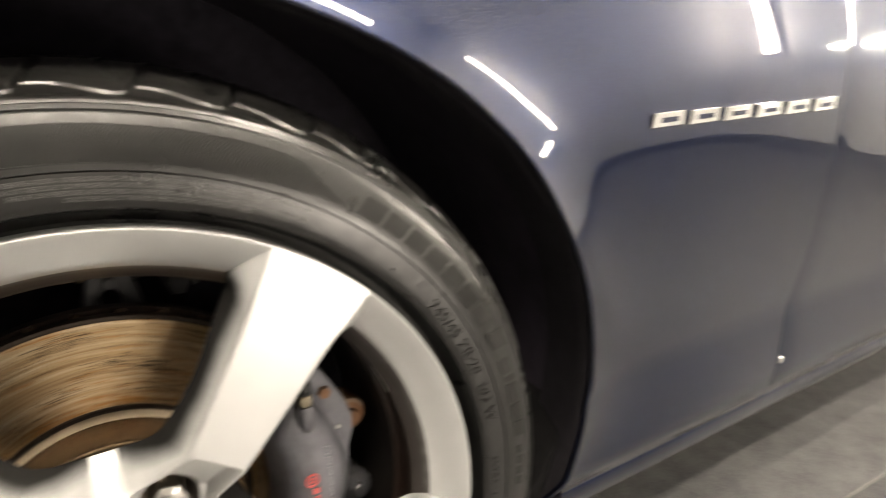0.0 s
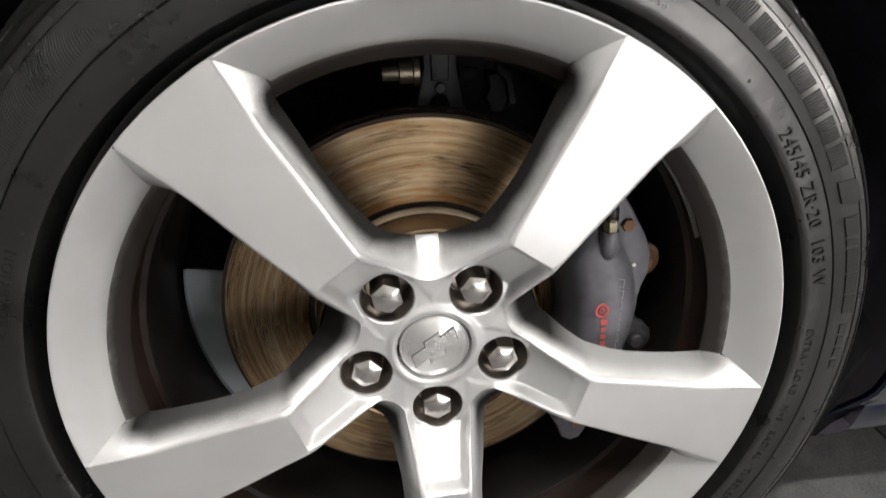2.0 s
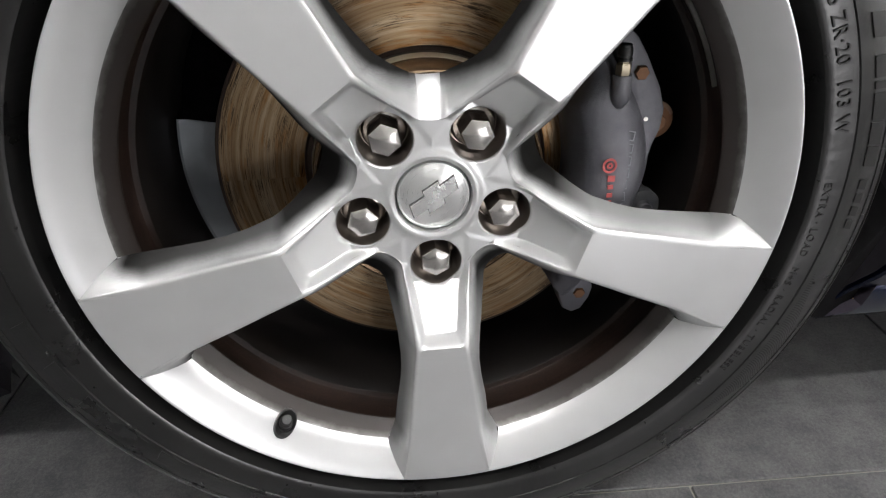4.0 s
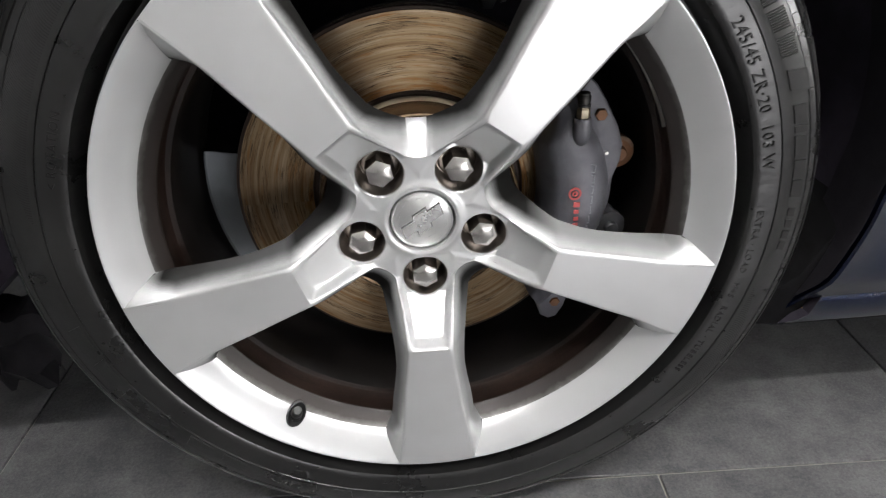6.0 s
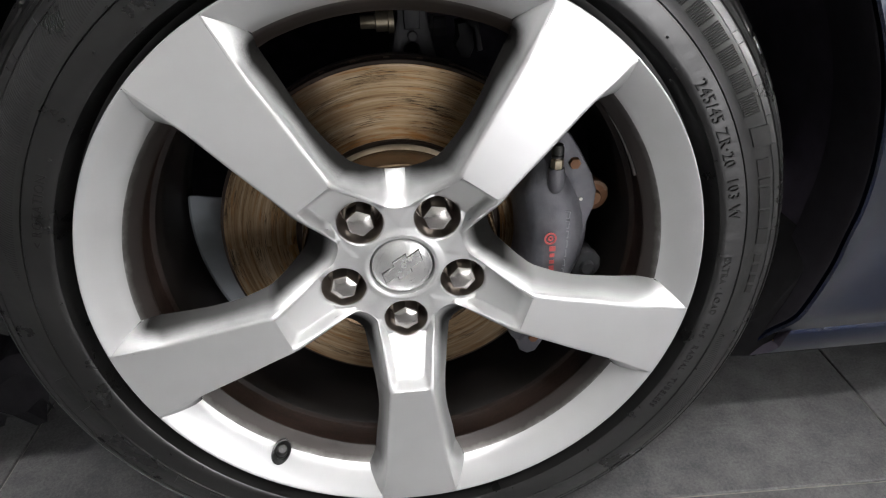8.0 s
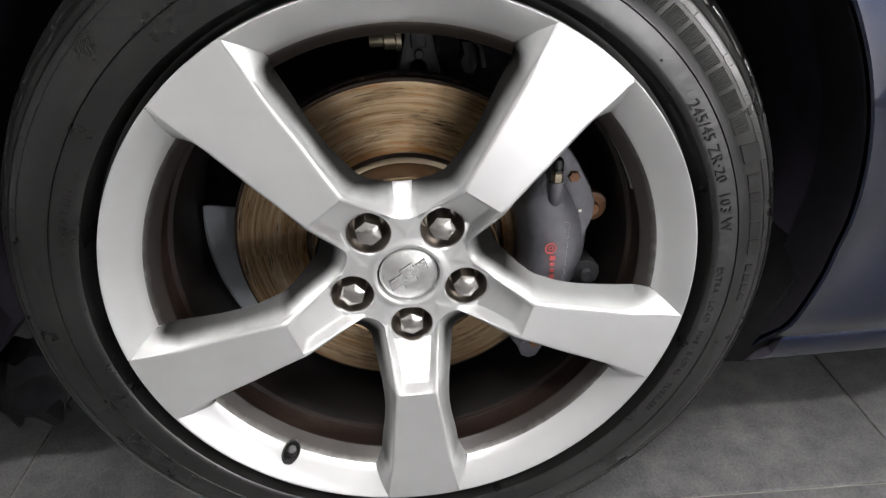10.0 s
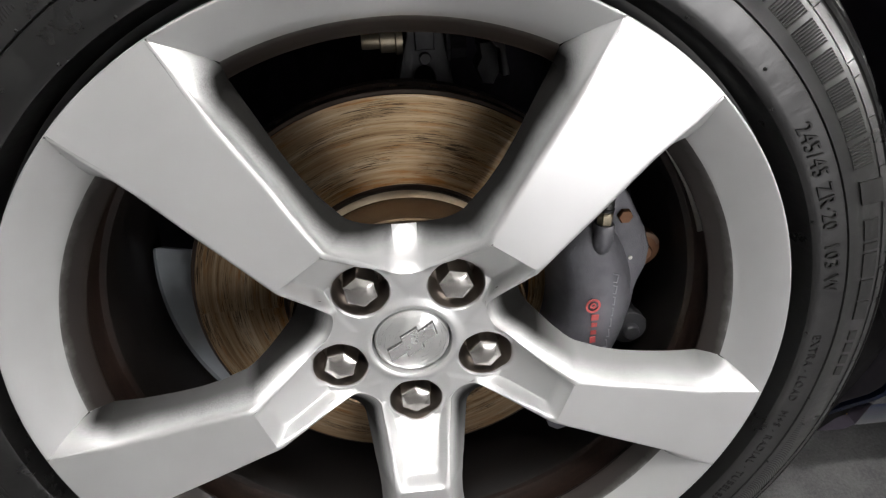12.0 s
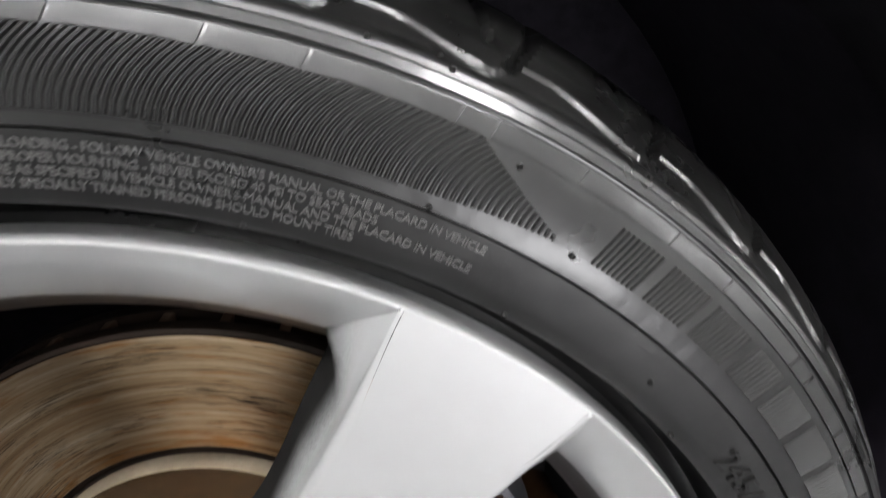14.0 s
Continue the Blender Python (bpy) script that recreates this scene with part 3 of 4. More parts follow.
def spoke_fifth():
    """One fifth of the wheel's face, built as a half and mirrored: rows of (u, v, y) sheets with a material number."""
    sheets = []
    # flat spoke face
    rows = []
    for i in range(25):
        t = i / 24
        u0 = 0.118 + (0.2649 - 0.118) * t
        w = between(HALF, u0)
        row = []
        for f in (0.0, 0.1, 0.2, 0.3, 0.4, 0.5, 0.6, 0.7, 0.8, 0.88, 0.95, 1.0):
            v = (w - fillet(24 - i, 39) - 0.0015) * f
            out = math.sqrt(LIP_R ** 2 - v * v)
            u = 0.118 + (out - 0.118) * t
            u += (u0 - u) * f ** 4 * (1 - t ** 8)
            row.append((u, v, LIP_Y))
        rows.append(row)
    sheets.append((rows, 0))
    # the small corner between face, flank and lip
    sheets.append(([[(0.2649, 0.0388, LIP_Y), (0.2649, 0.0405, LIP_Y)], [(0.2670, 0.0388, LIP_Y), (0.2667, 0.0408, LIP_Y)]], 0))
    # side wall of the spoke, from the lip in towards the hub's valley
    top, low = [], []
    for i in range(25):
        u = 0.2649 + (0.118 - 0.2649) * i / 24
        top.append((u, between(HALF, u), LIP_Y))
        if i < 8:
            # the joint with the dished ring, from the lip's corner to the window's corner
            cr = 0.268 + (0.2300 - 0.268) * i / 8
            ca = radians(between(RING_ANGLE, cr))
            low.append((cr * math.cos(ca), cr * math.sin(ca), between(RING_Y, cr)))
        else:
            lu = 0.2257 + (0.1400 - 0.2257) * (i - 8) / 16
            low.append((lu, between([(0.140, 0.0350), (0.157, 0.0352), (0.175, 0.0372), (0.200, 0.0415), (0.2257, 0.0443)], lu), between([(0.140, -0.0195), (0.200, -0.0172), (0.2257, -0.0120)], lu)))
    for i in range(1, 15):
        f = i / 14
        u = 0.118 + (RIDGE_END[0] - 0.118) * i / 13
        v = 0.0225 + (RIDGE_END[1] - 0.0225) * i / 13
        if i == 14:
            u, v = V_AT
        top.append((u, v, hub_y(u, v)))
        g = 16.0 + 11.0 * (f / 0.86) if i < 13 else 28.6 if i == 13 else 36.0
        rr = between([(16.0, 0.1280), (18.2, 0.1185), (21.0, 0.1090), (24.0, 0.1015), (27.0, 0.0955), (28.6, 0.0932), (36.0, 0.0908)], g)
        low.append((rr * math.cos(radians(g)), rr * math.sin(radians(g)), between([(16.0, -0.019), (18.2, -0.016), (21.0, -0.007), (24.0, 0.003), (27.0, 0.012), (28.6, 0.0145), (36.0, 0.017)], g)))
    steps = ((0.16, 0.12), (0.27, 0.26), (0.40, 0.45), (0.60, 0.68), (0.80, 0.88), (1.0, 1.0))
    rows = []
    for i, (a, b) in enumerate(zip(top, low)):
        arc = fillet(i, len(top))
        row = [(a[0], a[1] - arc - 0.0015, LIP_Y if i < 25 else hub_y(a[0], a[1] - arc - 0.0015))]
        for f in (0, 22.5, 45, 67.5, 90):
            v = a[1] - arc * (1 - math.sin(radians(f)))
            row.append((a[0], v, (LIP_Y if i < 25 else hub_y(a[0], v)) + arc * (1 - math.cos(radians(f)))))
        for fy, fv in steps:
            row.append((a[0] + (b[0] - a[0]) * fv, a[1] + (b[1] - a[1]) * fv, a[2] + (b[2] - a[2]) * fy))
        e = row[-1]
        # the back edge turns in behind the wall
        turn = radians(36) * ease((i - 23) / 8)
        for into, behind in ((0.0030, 0.0012), (0.0090, 0.0080)):
            row.append((e[0] - into * math.sin(turn), e[1] - into * math.cos(turn), e[2] + behind))
        if i == len(top) - 1:
            row = [(q[0], q[0] * math.tan(radians(36)), q[2]) for q in row]
            row[0] = row[1] = (*V_AT, a[2])
        rows.append(row)
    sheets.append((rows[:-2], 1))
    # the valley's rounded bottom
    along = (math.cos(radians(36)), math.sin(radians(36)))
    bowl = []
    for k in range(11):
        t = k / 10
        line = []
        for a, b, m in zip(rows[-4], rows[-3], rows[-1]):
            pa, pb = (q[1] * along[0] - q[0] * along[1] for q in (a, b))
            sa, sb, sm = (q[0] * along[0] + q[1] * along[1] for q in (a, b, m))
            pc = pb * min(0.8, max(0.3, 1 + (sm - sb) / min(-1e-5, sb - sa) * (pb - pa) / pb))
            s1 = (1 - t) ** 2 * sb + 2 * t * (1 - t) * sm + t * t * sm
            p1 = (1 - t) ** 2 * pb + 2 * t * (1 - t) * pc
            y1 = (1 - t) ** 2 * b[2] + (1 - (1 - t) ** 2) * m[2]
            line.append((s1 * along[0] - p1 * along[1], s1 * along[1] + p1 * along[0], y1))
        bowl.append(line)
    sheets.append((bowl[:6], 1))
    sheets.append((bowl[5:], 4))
    # the rim's dished ring between two spokes
    rows = []
    a0, a1 = 8.69, 36.0
    for i in range(15):
        t = i / 14
        ang = a0 + (a1 - a0) * t
        qa = 12.51 + (36 - 12.51) * t
        pts = []
        for r, y, mix in ((0.2698, -0.050, 0), (0.2680, -0.0493, 0), (0.2600, -0.0440, 0.35), (0.2535, -0.0385, 0.6), (0.2480, -0.0340, 0.8), (0.2438, -0.0300, 0.95), (0.2415, -0.0265, 1.0)):
            g = radians(ang + (qa - ang) * mix)
            pts.append((r * math.cos(g), r * math.sin(g), y))
        rows.append(pts)
    sheets.append((rows, 0))
    rows = []
    for i in range(15):
        t = i / 14
        pts = []
        for r, y, mix in ((0.2415, -0.0265, 0), (0.2395, -0.0236, 0.2), (0.2360, -0.0188, 0.5), (0.2325, -0.0145, 0.8), (0.2306, -0.0126, 0.96), (0.2300, -0.0112, 1), (0.2303, -0.0100, 1), (0.2345, -0.0060, 1)):
            start = 12.51 + (11.10 - 12.51) * mix
            g = radians(start + (36 - start) * t)
            pts.append((r * math.cos(g), r * math.sin(g), y))
        rows.append(pts)
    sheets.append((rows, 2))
    # hub with the nut's bore, on rays from the bore's middle
    border = [(0.118, 0.0), (0.118, 0.0225 - fillet(24, 39) - 0.0015)]
    border += [(t[0], t[1] - fillet(25 + k, 39) - 0.0015) for k, t in enumerate(top[25:-2])] + [(q[0][0], q[0][1]) for q in bowl[1:]]
    border += [(0.0312 * math.cos(radians(a)), 0.0312 * math.sin(radians(a))) for a in (36, 30, 24, 18, 12, 6, 0)]
    angles = [math.atan2(v, u - 0.06) for u, v in border]
    rows = []
    wanted = sorted(set([math.pi * k / 80 for k in range(81)] + [a for a in angles if 0 <= a <= math.pi]))

    def reach(a):
        d = (math.cos(a), math.sin(a))
        best = None
        for (x0, z0), (x1, z1) in zip(border, border[1:]):
            ex, ez = x1 - x0, z1 - z0
            den = d[0] * ez - d[1] * ex
            if abs(den) < 1e-12:
                continue
            t = ((x0 - 0.06) * ez - z0 * ex) / den
            s = ((x0 - 0.06) * d[1] - z0 * d[0]) / den
            if t > 0 and -1e-6 <= s <= 1 + 1e-6:
                best = t if best is None else min(best, t)
        return best or 0.03

    for a in wanted:
        far = reach(a)
        row = []
        for k, f in enumerate([0.0, 0.03, 0.08] + [0.08 + 0.92 * j / 26 for j in range(1, 27)]):
            d = 0.0212 + (far - 0.0212) * f
            u, v = 0.06 + d * math.cos(a), d * math.sin(a)
            y = hub_y(u, v)
            if k == 0:
                y += 0.0022
            elif k == 1:
                y += 0.0007
            row.append((u, max(0.0, v), y))
        rows.append(row)
    sheets.append((rows, 0))
    rows = []
    for a in wanted:
        rows.append([(0.06 + d * math.cos(a), d * math.sin(a), (hub_y(0.06 + 0.0212 * math.cos(a), 0.0212 * math.sin(a)) + 0.0022) if j == 0 else y)
                     for j, (d, y) in enumerate(((0.0212, 0), (0.0206, 0.012), (0.0200, 0.028), (0.008, 0.030)))])
    sheets.append((rows, 3))
    return sheets


def wheel_face():
    bm = bmesh.new()
    for rows, slot in spoke_fifth():
        for side in (1, -1):
            for turn in range(5):
                c, s = math.cos(radians(54 + 72 * turn)), math.sin(radians(54 + 72 * turn))
                grid = [[bm.verts.new((u * c - side * v * s, y, u * s + side * v * c)) for u, v, y in row] for row in rows]
                for a, b in zip(grid, grid[1:]):
                    for i in range(len(a) - 1):
                        corners = (a[i], a[i + 1], b[i + 1], b[i])
                        try:
                            f = bm.faces.new(corners)
                            # the topmost valley's highlight is painted as clean silver along its middle
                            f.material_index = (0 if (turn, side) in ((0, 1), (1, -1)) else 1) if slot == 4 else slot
                        except ValueError:
                            pass
    # outer lip and the band behind it
    lathe([(0.2692, -0.0499), (0.2698, -0.0500), (0.2703, -0.0498), (0.2706, -0.0492), (0.2707, -0.0475), (0.2706, -0.036), (0.262, -0.028), (0.250, 0.0)], 240, bm)
    lathe([(0.0312, hub_y(0.0312, 0)), (0.0300, 0.002), (0.0300, 0.012), (0.0, 0.012)], 60, bm)
    bmesh.ops.remove_doubles(bm, verts=bm.verts, dist=0.00025)
    bmesh.ops.dissolve_degenerate(bm, edges=bm.edges, dist=0.00005)
    return bm


DARKBORE = plain("dusty bore metal", (0.24, 0.205, 0.175), 0.34, 0.85)
WHEEL = part("wheel", wheel_face(), [SILVER, DUSTY_SHADED, RING_FADE, DARKBORE], CAR, "silver five-spoke alloy wheel with brake dust and painted shade", 30, WHEEL_POSE)
part("barrel", lathe([(0.2345, -0.0060), (0.2350, -0.0040), (0.2338, 0.0170), (0.2328, 0.0188), (0.2286, 0.0204), (0.2276, 0.0220), (0.2256, 0.045), (0.2232, 0.06), (0.2222, 0.11), (0.224, 0.135), (0.234, 0.160), (0.250, 0.165), (0.256, 0.17)], 180), BARREL, WHEEL, "brown dusty inside of the rim with shade painted deep in")

# centre cap with a plain emblem
part("centre_cap", lathe([(0.0290, 0.004), (0.0290, -0.0035), (0.0284, -0.0045), (0.0276, -0.0045), (0.0272, -0.0038), (0.0266, -0.0042), (0.015, -0.0056), (0.0001, -0.0062)], 96), CAPMETAL, WHEEL, "round brushed metal centre cap")
def slanted_cross(grow, front, back, edge):
    """A bar with a taller middle, slanted, standing proud of the cap."""
    half = [(-0.0210, -0.0052), (-0.0072, -0.0052), (-0.0072, -0.0094), (0.0072, -0.0094), (0.0072, -0.0052), (0.0210, -0.0052)]
    pts = half + [(-x, -z) for x, z in half]
    pts = [(x + math.copysign(grow, x), z + math.copysign(grow, z)) for x, z in pts]
    return prism([(x + 0.32 * z, z) for x, z in pts], front, back, edge, 1)


EMBLEM = part("emblem", slanted_cross(0.0, -0.0083, -0.004, 0.0005), plain("satin emblem metal", (0.84, 0.84, 0.83), 0.26, 0.9), WHEEL, "plain slanted metal emblem", 30, pose(0, 0, 0, 0, -33, 0))
part("outline", slanted_cross(0.0007, -0.0066, -0.004, 0.0002), plain("dark emblem groove", (0.10, 0.10, 0.10), 0.5, 0.5), EMBLEM, "thin dark groove round the emblem")


def nut():
    bm = bmesh.new()
    rings = [(0.0190, 0.036, 1), (0.0190, 0.0285, 1), (0.0172, 0.0255, 1), (0.0141, 0.0245, 0.3), (0.0141, 0.0034, 0), (0.0138, 0.0020, 0), (0.0129, 0.0006, 0), (0.0102, -0.0005, 0.12), (0.0062, -0.0013, 0.6), (0.0, -0.0018, 1)]
    rows = []
    for r, y, roundness in rings:
        row = []
        for i in range(36):
            a = 2 * math.pi * i / 36
            flat = math.cos(math.pi / 6) / math.cos((a % (math.pi / 3)) - math.pi / 6)
            rr = r * (flat * (1 - roundness) + roundness * 0.95)
            row.append(bm.verts.new((rr * math.cos(a), y, rr * math.sin(a))))
        rows.append(row)
    for a, b in zip(rows, rows[1:]):
        for i in range(36):
            bm.faces.new((a[i], a[(i + 1) % 36], b[(i + 1) % 36], b[i]))
    bmesh.ops.remove_doubles(bm, verts=bm.verts, dist=0.00005)
    return bm


first_nut = None
for k, twist in zip(range(5), (8, 21, 47, 30, 12)):
    a = radians(54 + 72 * k)
    m = pose(0.06 * math.cos(a), -0.0065, 0.06 * math.sin(a), 0, twist, 0)
    if first_nut is None:
        first_nut = part("lug_nut", nut(), CHROME, WHEEL, "polished steel wheel nut", 22, m)
    else:
        ob = new("lug_nut", first_nut.data)
        ob.parent, ob.matrix_basis = WHEEL, m
        tagged(ob, "polished steel wheel nut")

# valve and balance weight
VALVE = pose(0, 0, 0, 0, 125.4, 0) @ pose(0.2450, -0.0322, 0, 0, 0, -43)
part("valve_stem", lathe([(0.0001, -0.0135), (0.0040, -0.0135), (0.0050, -0.0125), (0.0054, -0.0100), (0.0050, -0.0092), (0.0056, -0.0085), (0.0058, -0.002), (0.0066, -0.001), (0.0072, 0.006)], 28), GLOSSBLACK, WHEEL, "black rubber tyre valve with cap", 30, VALVE @ pose(0, 0, 0, 14, 0, -16))
part("valve_seat", lathe([(0.0060, 0.0005), (0.0085, -0.0016), (0.0098, -0.0026), (0.0108, -0.0022), (0.0112, 0.004)], 32), GLOSSBLACK, WHEEL, "black seat of the valve", 30, VALVE @ Matrix.Diagonal((1.25, 1, 0.85, 1)))
part("balance_weight", lathe([(0.2346, 0.0030), (0.2314, 0.0034), (0.2314, 0.0052), (0.2344, 0.0056)], 40, None, True, 18.3, 41.0), LEAD, WHEEL, "thin pale balance weight strip")

# tyre
TYRE = [(0.245, -0.020), (0.2655, -0.030), (0.2712, -0.0270), (0.2770, -0.0285), (0.2802, -0.0350), (0.2822, -0.0450), (0.2828, -0.0532), (0.2848, -0.0547), (0.2900, -0.0555), (0.2970, -0.0562), (0.3040, -0.0566), (0.3046, -0.0558), (0.3052, -0.0572), (0.3085, -0.0571), (0.3130, -0.0566),
        (0.3210, -0.0549), (0.3290, -0.0526), (0.3355, -0.0500), (0.3362, -0.0492), (0.3368, -0.0492), (0.3376, -0.0502), (0.3402, -0.0480), (0.3406, -0.0466), (0.3425, -0.0452), (0.3447, -0.0420), (0.3470, -0.0385), (0.3488, -0.0353), (0.3505, -0.0320), (0.3518, -0.0296), (0.3530, -0.0270), (0.3546, -0.0237), (0.3560, -0.0200), (0.3576, -0.0158),
        (0.3590, -0.0110), (0.3612, -0.0020), (0.3628, 0.0070), (0.3640, 0.0160), (0.3650, 0.0280), (0.3656, 0.0400), (0.3660, 0.0620)]


def tyre_y(r):
    return between(TYRE, r)


def tyre():
    n = 1440
    back = [(r, 0.124 - y) for r, y in reversed(TYRE[:-1])][::2]
    front = []
    for (r0, y0), (r1, y1) in zip(TYRE, TYRE[1:]):
        cuts = 3 if r0 > 0.3400 and r1 < 0.3600 else 1
        front += [(r0 + (r1 - r0) * k / cuts, y0 + (y1 - y0) * k / cuts) for k in range(cuts)]
    front.append(TYRE[-1])
    profile = front + back
    bm = bmesh.new()
    rows = []
    for j, (r, y) in enumerate(profile):
        row = []
        for i in range(n):
            a = 360.0 * i / n
            d = 0.0
            if j < len(front) and r > 0.3420:
                # slanting blocks with narrow grooves between them, and a scalloped edge towards the side
                turn = (a / 9.0 + 14.0 * (r - 0.350)) % 1.0
                edge = 0.3462 + 0.0042 * ease(turn / 0.75) * (1 - ease((turn - 0.86) / 0.14))
                d = 0.0011 * (1 - ease((r - edge) / 0.0009)) * ease((r - 0.3440) / 0.002)
                gap = abs(turn - 0.93)
                d = max(d, 0.0040 * ease((r - 0.3475) / 0.004) * ease((0.050 - gap) / 0.03))
                turn = (a / 9.0 - 9.0 * (r - 0.350) + 0.45) % 1.0
                d = max(d, 0.0026 * ease((r - 0.3520) / 0.003) * ease((0.040 - abs(turn - 0.5)) / 0.03))
            if r > 0.3635 and 22 < (y * 1000) % 40 < 34:
                d = max(d, 0.007)
            rr = r - d
            x, z = rr * math.cos(radians(a)), rr * math.sin(radians(a))
            yy = y + 0.6 * d
            # the tread sits flat on the floor
            ground = -(HUB - 0.0015) + 0.0384 * yy
            if z < ground:
                push = ground - z
                z = ground
                yy -= 0.5 * push if yy < 0.062 else -0.5 * push
            row.append(bm.verts.new((x, yy, z)))
        rows.append(row)
    for a, b in zip(rows, rows[1:]):
        for i in range(n):
            bm.faces.new((a[i], a[(i + 1) % n], b[(i + 1) % n], b[i]))
    return bm


part("tyre", tyre(), RUBBER, WHEEL, "black low-profile tyre with a wet-looking sidewall", 30)


def on_side(r, a, lift=0.0):
    return (r * math.cos(radians(a)), tyre_y(r) - lift, r * math.sin(radians(a)))


def side_block(r0, r1, a0, a1, lift, lean=0.0, bm=None, steps=4, across=3):
    """A raised block that follows the tyre's side."""
    bm = bm or bmesh.new()
    top, foot = [], []
    for i in range(steps + 1):
        f = i / steps
        r = r0 + (r1 - r0) * f
        shift = lean * f
        top.append([bm.verts.new(on_side(r, a0 + (a1 - a0) * k / across + shift, lift if k % 3 or across in (3, 9, 114) else -0.0004)) for k in range(across + 1)])
        foot.append([bm.verts.new(on_side(r, a0 + (a1 - a0) * k / across + shift, -0.0006)) for k in range(across + 1)])
    for i in range(steps):
        for k in range(across):
            bm.faces.new((top[i][k], top[i][k + 1], top[i + 1][k + 1], top[i + 1][k]))
        for k in (0, across):
            bm.faces.new((top[i][k], top[i + 1][k], foot[i + 1][k], foot[i][k]))
    for i in (0, steps):
        for k in range(across):
            bm.faces.new((top[i][k], top[i][k + 1], foot[i][k + 1], foot[i][k]))
    return bm


def arc_text(words, radius, start, height, lift=0.0008, spread=1.0, flip=False):
    """Words in the built-in font, bent round the tyre's side from the angle start, clockwise, tops outward."""
    curve = bpy.data.curves.new("words", "FONT")
    curve.body, curve.size, curve.space_character, curve.resolution_u = words, height * 1.38, spread, 2
    holder = new("words", curve)
    mesh = bpy.data.meshes.new_from_object(holder.evaluated_get(bpy.context.evaluated_depsgraph_get()))
    bpy.data.objects.remove(holder)
    bpy.data.curves.remove(curve)
    bm = bmesh.new()
    bm.from_mesh(mesh)
    bpy.data.meshes.remove(mesh)
    faces = bmesh.ops.extrude_face_region(bm, geom=bm.faces[:])
    raised = {v for v in faces["geom"] if isinstance(v, bmesh.types.BMVert)}
    for v in bm.verts:
        r = radius + v.co.y
        v.co = on_side(r, start - math.degrees(v.co.x / radius), lift if v in raised else -0.0005)
    return bm


# big brand blocks, small product blocks
for k in range(7):
    a = 54.4 - 4.0 * k
    part("brand_block", side_block(0.3128, 0.3268, a, a - 3.35, 0.0009, -0.6, None, 5, 27), LETTER, WHEEL, "ribbed raised block on the tyre side")
part("brand_mark", side_block(0.3145, 0.3315, 25.2, 22.0, 0.0012, -1.2), LETTER, WHEEL, "small raised mark on the tyre side")
for k, wide in enumerate((2.9, 1.0, 3.6, 3.0, 2.8)):
    a = 19.6 - (0, 3.4, 4.9, 8.9, 12.2)[k]
    part("product_block", side_block(0.3155, 0.3265, a, a - wide, 0.0009, -0.5), LETTER, WHEEL, "flat raised block on the tyre side")
for k in range(4):
    part("product_block", side_block(0.3165, 0.3235, 2.6 - 2.0 * k, 1.2 - 2.0 * k, 0.0007, -0.3), LETTER, WHEEL, "small raised block on the tyre side")
for k in range(9):
    part("brand_block", side_block(0.3080, 0.3215, 190 + 7.2 * k, 194.6 + 7.2 * k, 0.0008, 0.8), RUBBER, WHEEL, "faint raised block on the tyre side")
part("size_lettering", arc_text("245/45 ZR\u00b720  103 W", 0.2895, 36.4, 0.0096, 0.0016, 1.12), LETTER, WHEEL, "raised size lettering reading 245/45 ZR20 103 W")
part("load_lettering", arc_text("EXTRA \u00b7 LOAD   M+S \u00b7 RADIAL \u00b7 TUBELESS", 0.2895, 2.6, 0.0060, 0.0008, 1.18), LETTER, WHEEL, "small raised lettering about load and make-up")
for words, radius, start in (("TIRE FAILURE DUE TO UNDERINFLATION - OVERLOADING - FOLLOW VEHICLE OWNER'S MANUAL OR THE PLACARD IN VEHICLE", 0.2992, 100.5),
                             ("EXPLOSION OF TIRE DUE TO IMPROPER MOUNTING - NEVER EXCEED 40 PSI TO SEAT BEADS", 0.2955, 95.5),
                             ("INFLATION PRESSURE AS SPECIFIED IN VEHICLE OWNER'S MANUAL AND THE PLACARD IN VEHICLE", 0.2918, 92.0),
                             ("ONLY SPECIALLY TRAINED PERSONS SHOULD MOUNT TIRES", 0.2880, 87.0)):
    part("safety_lettering", arc_text(words, radius, start, 0.0028, 0.0007, 0.93), FINEPRINT, WHEEL, "tiny raised safety lettering on the tyre")
part("rotation_lettering", arc_text("< ROTATION", 0.2900, 165.5, 0.0070, 0.0007, 1.15), LETTER, WHEEL, "raised lettering reading ROTATION")
part("dot_lettering", arc_text("DOT", 0.2890, 262.0, 0.0058, 0.0007, 1.15), LETTER, WHEEL, "raised lettering reading DOT")
for j in range(9):
    part("raised_bar", side_block(0.3192, 0.3222, 117.4 - 0.82 * j, 116.8 - 0.82 * j, 0.0007, -0.2, None, 2), LETTER, WHEEL)
part("side_lettering", arc_text("TECHNOLOGY", 0.3147, 117.7, 0.0031, 0.0008, 2.0), LETTER, WHEEL, "raised lettering reading TECHNOLOGY")
frame_bm = bmesh.new()
side_block(0.3100, 0.3250, 119.1, 118.6, 0.0009, 0.5, frame_bm)
side_block(0.3243, 0.3254, 119.3, 116.6, 0.0009, 0, frame_bm)
side_block(0.3091, 0.3102, 118.7, 117.2, 0.0009, 0, frame_bm)
part("bracket_mark", frame_bm, LETTER, WHEEL, "raised bracket outline on the tyre")

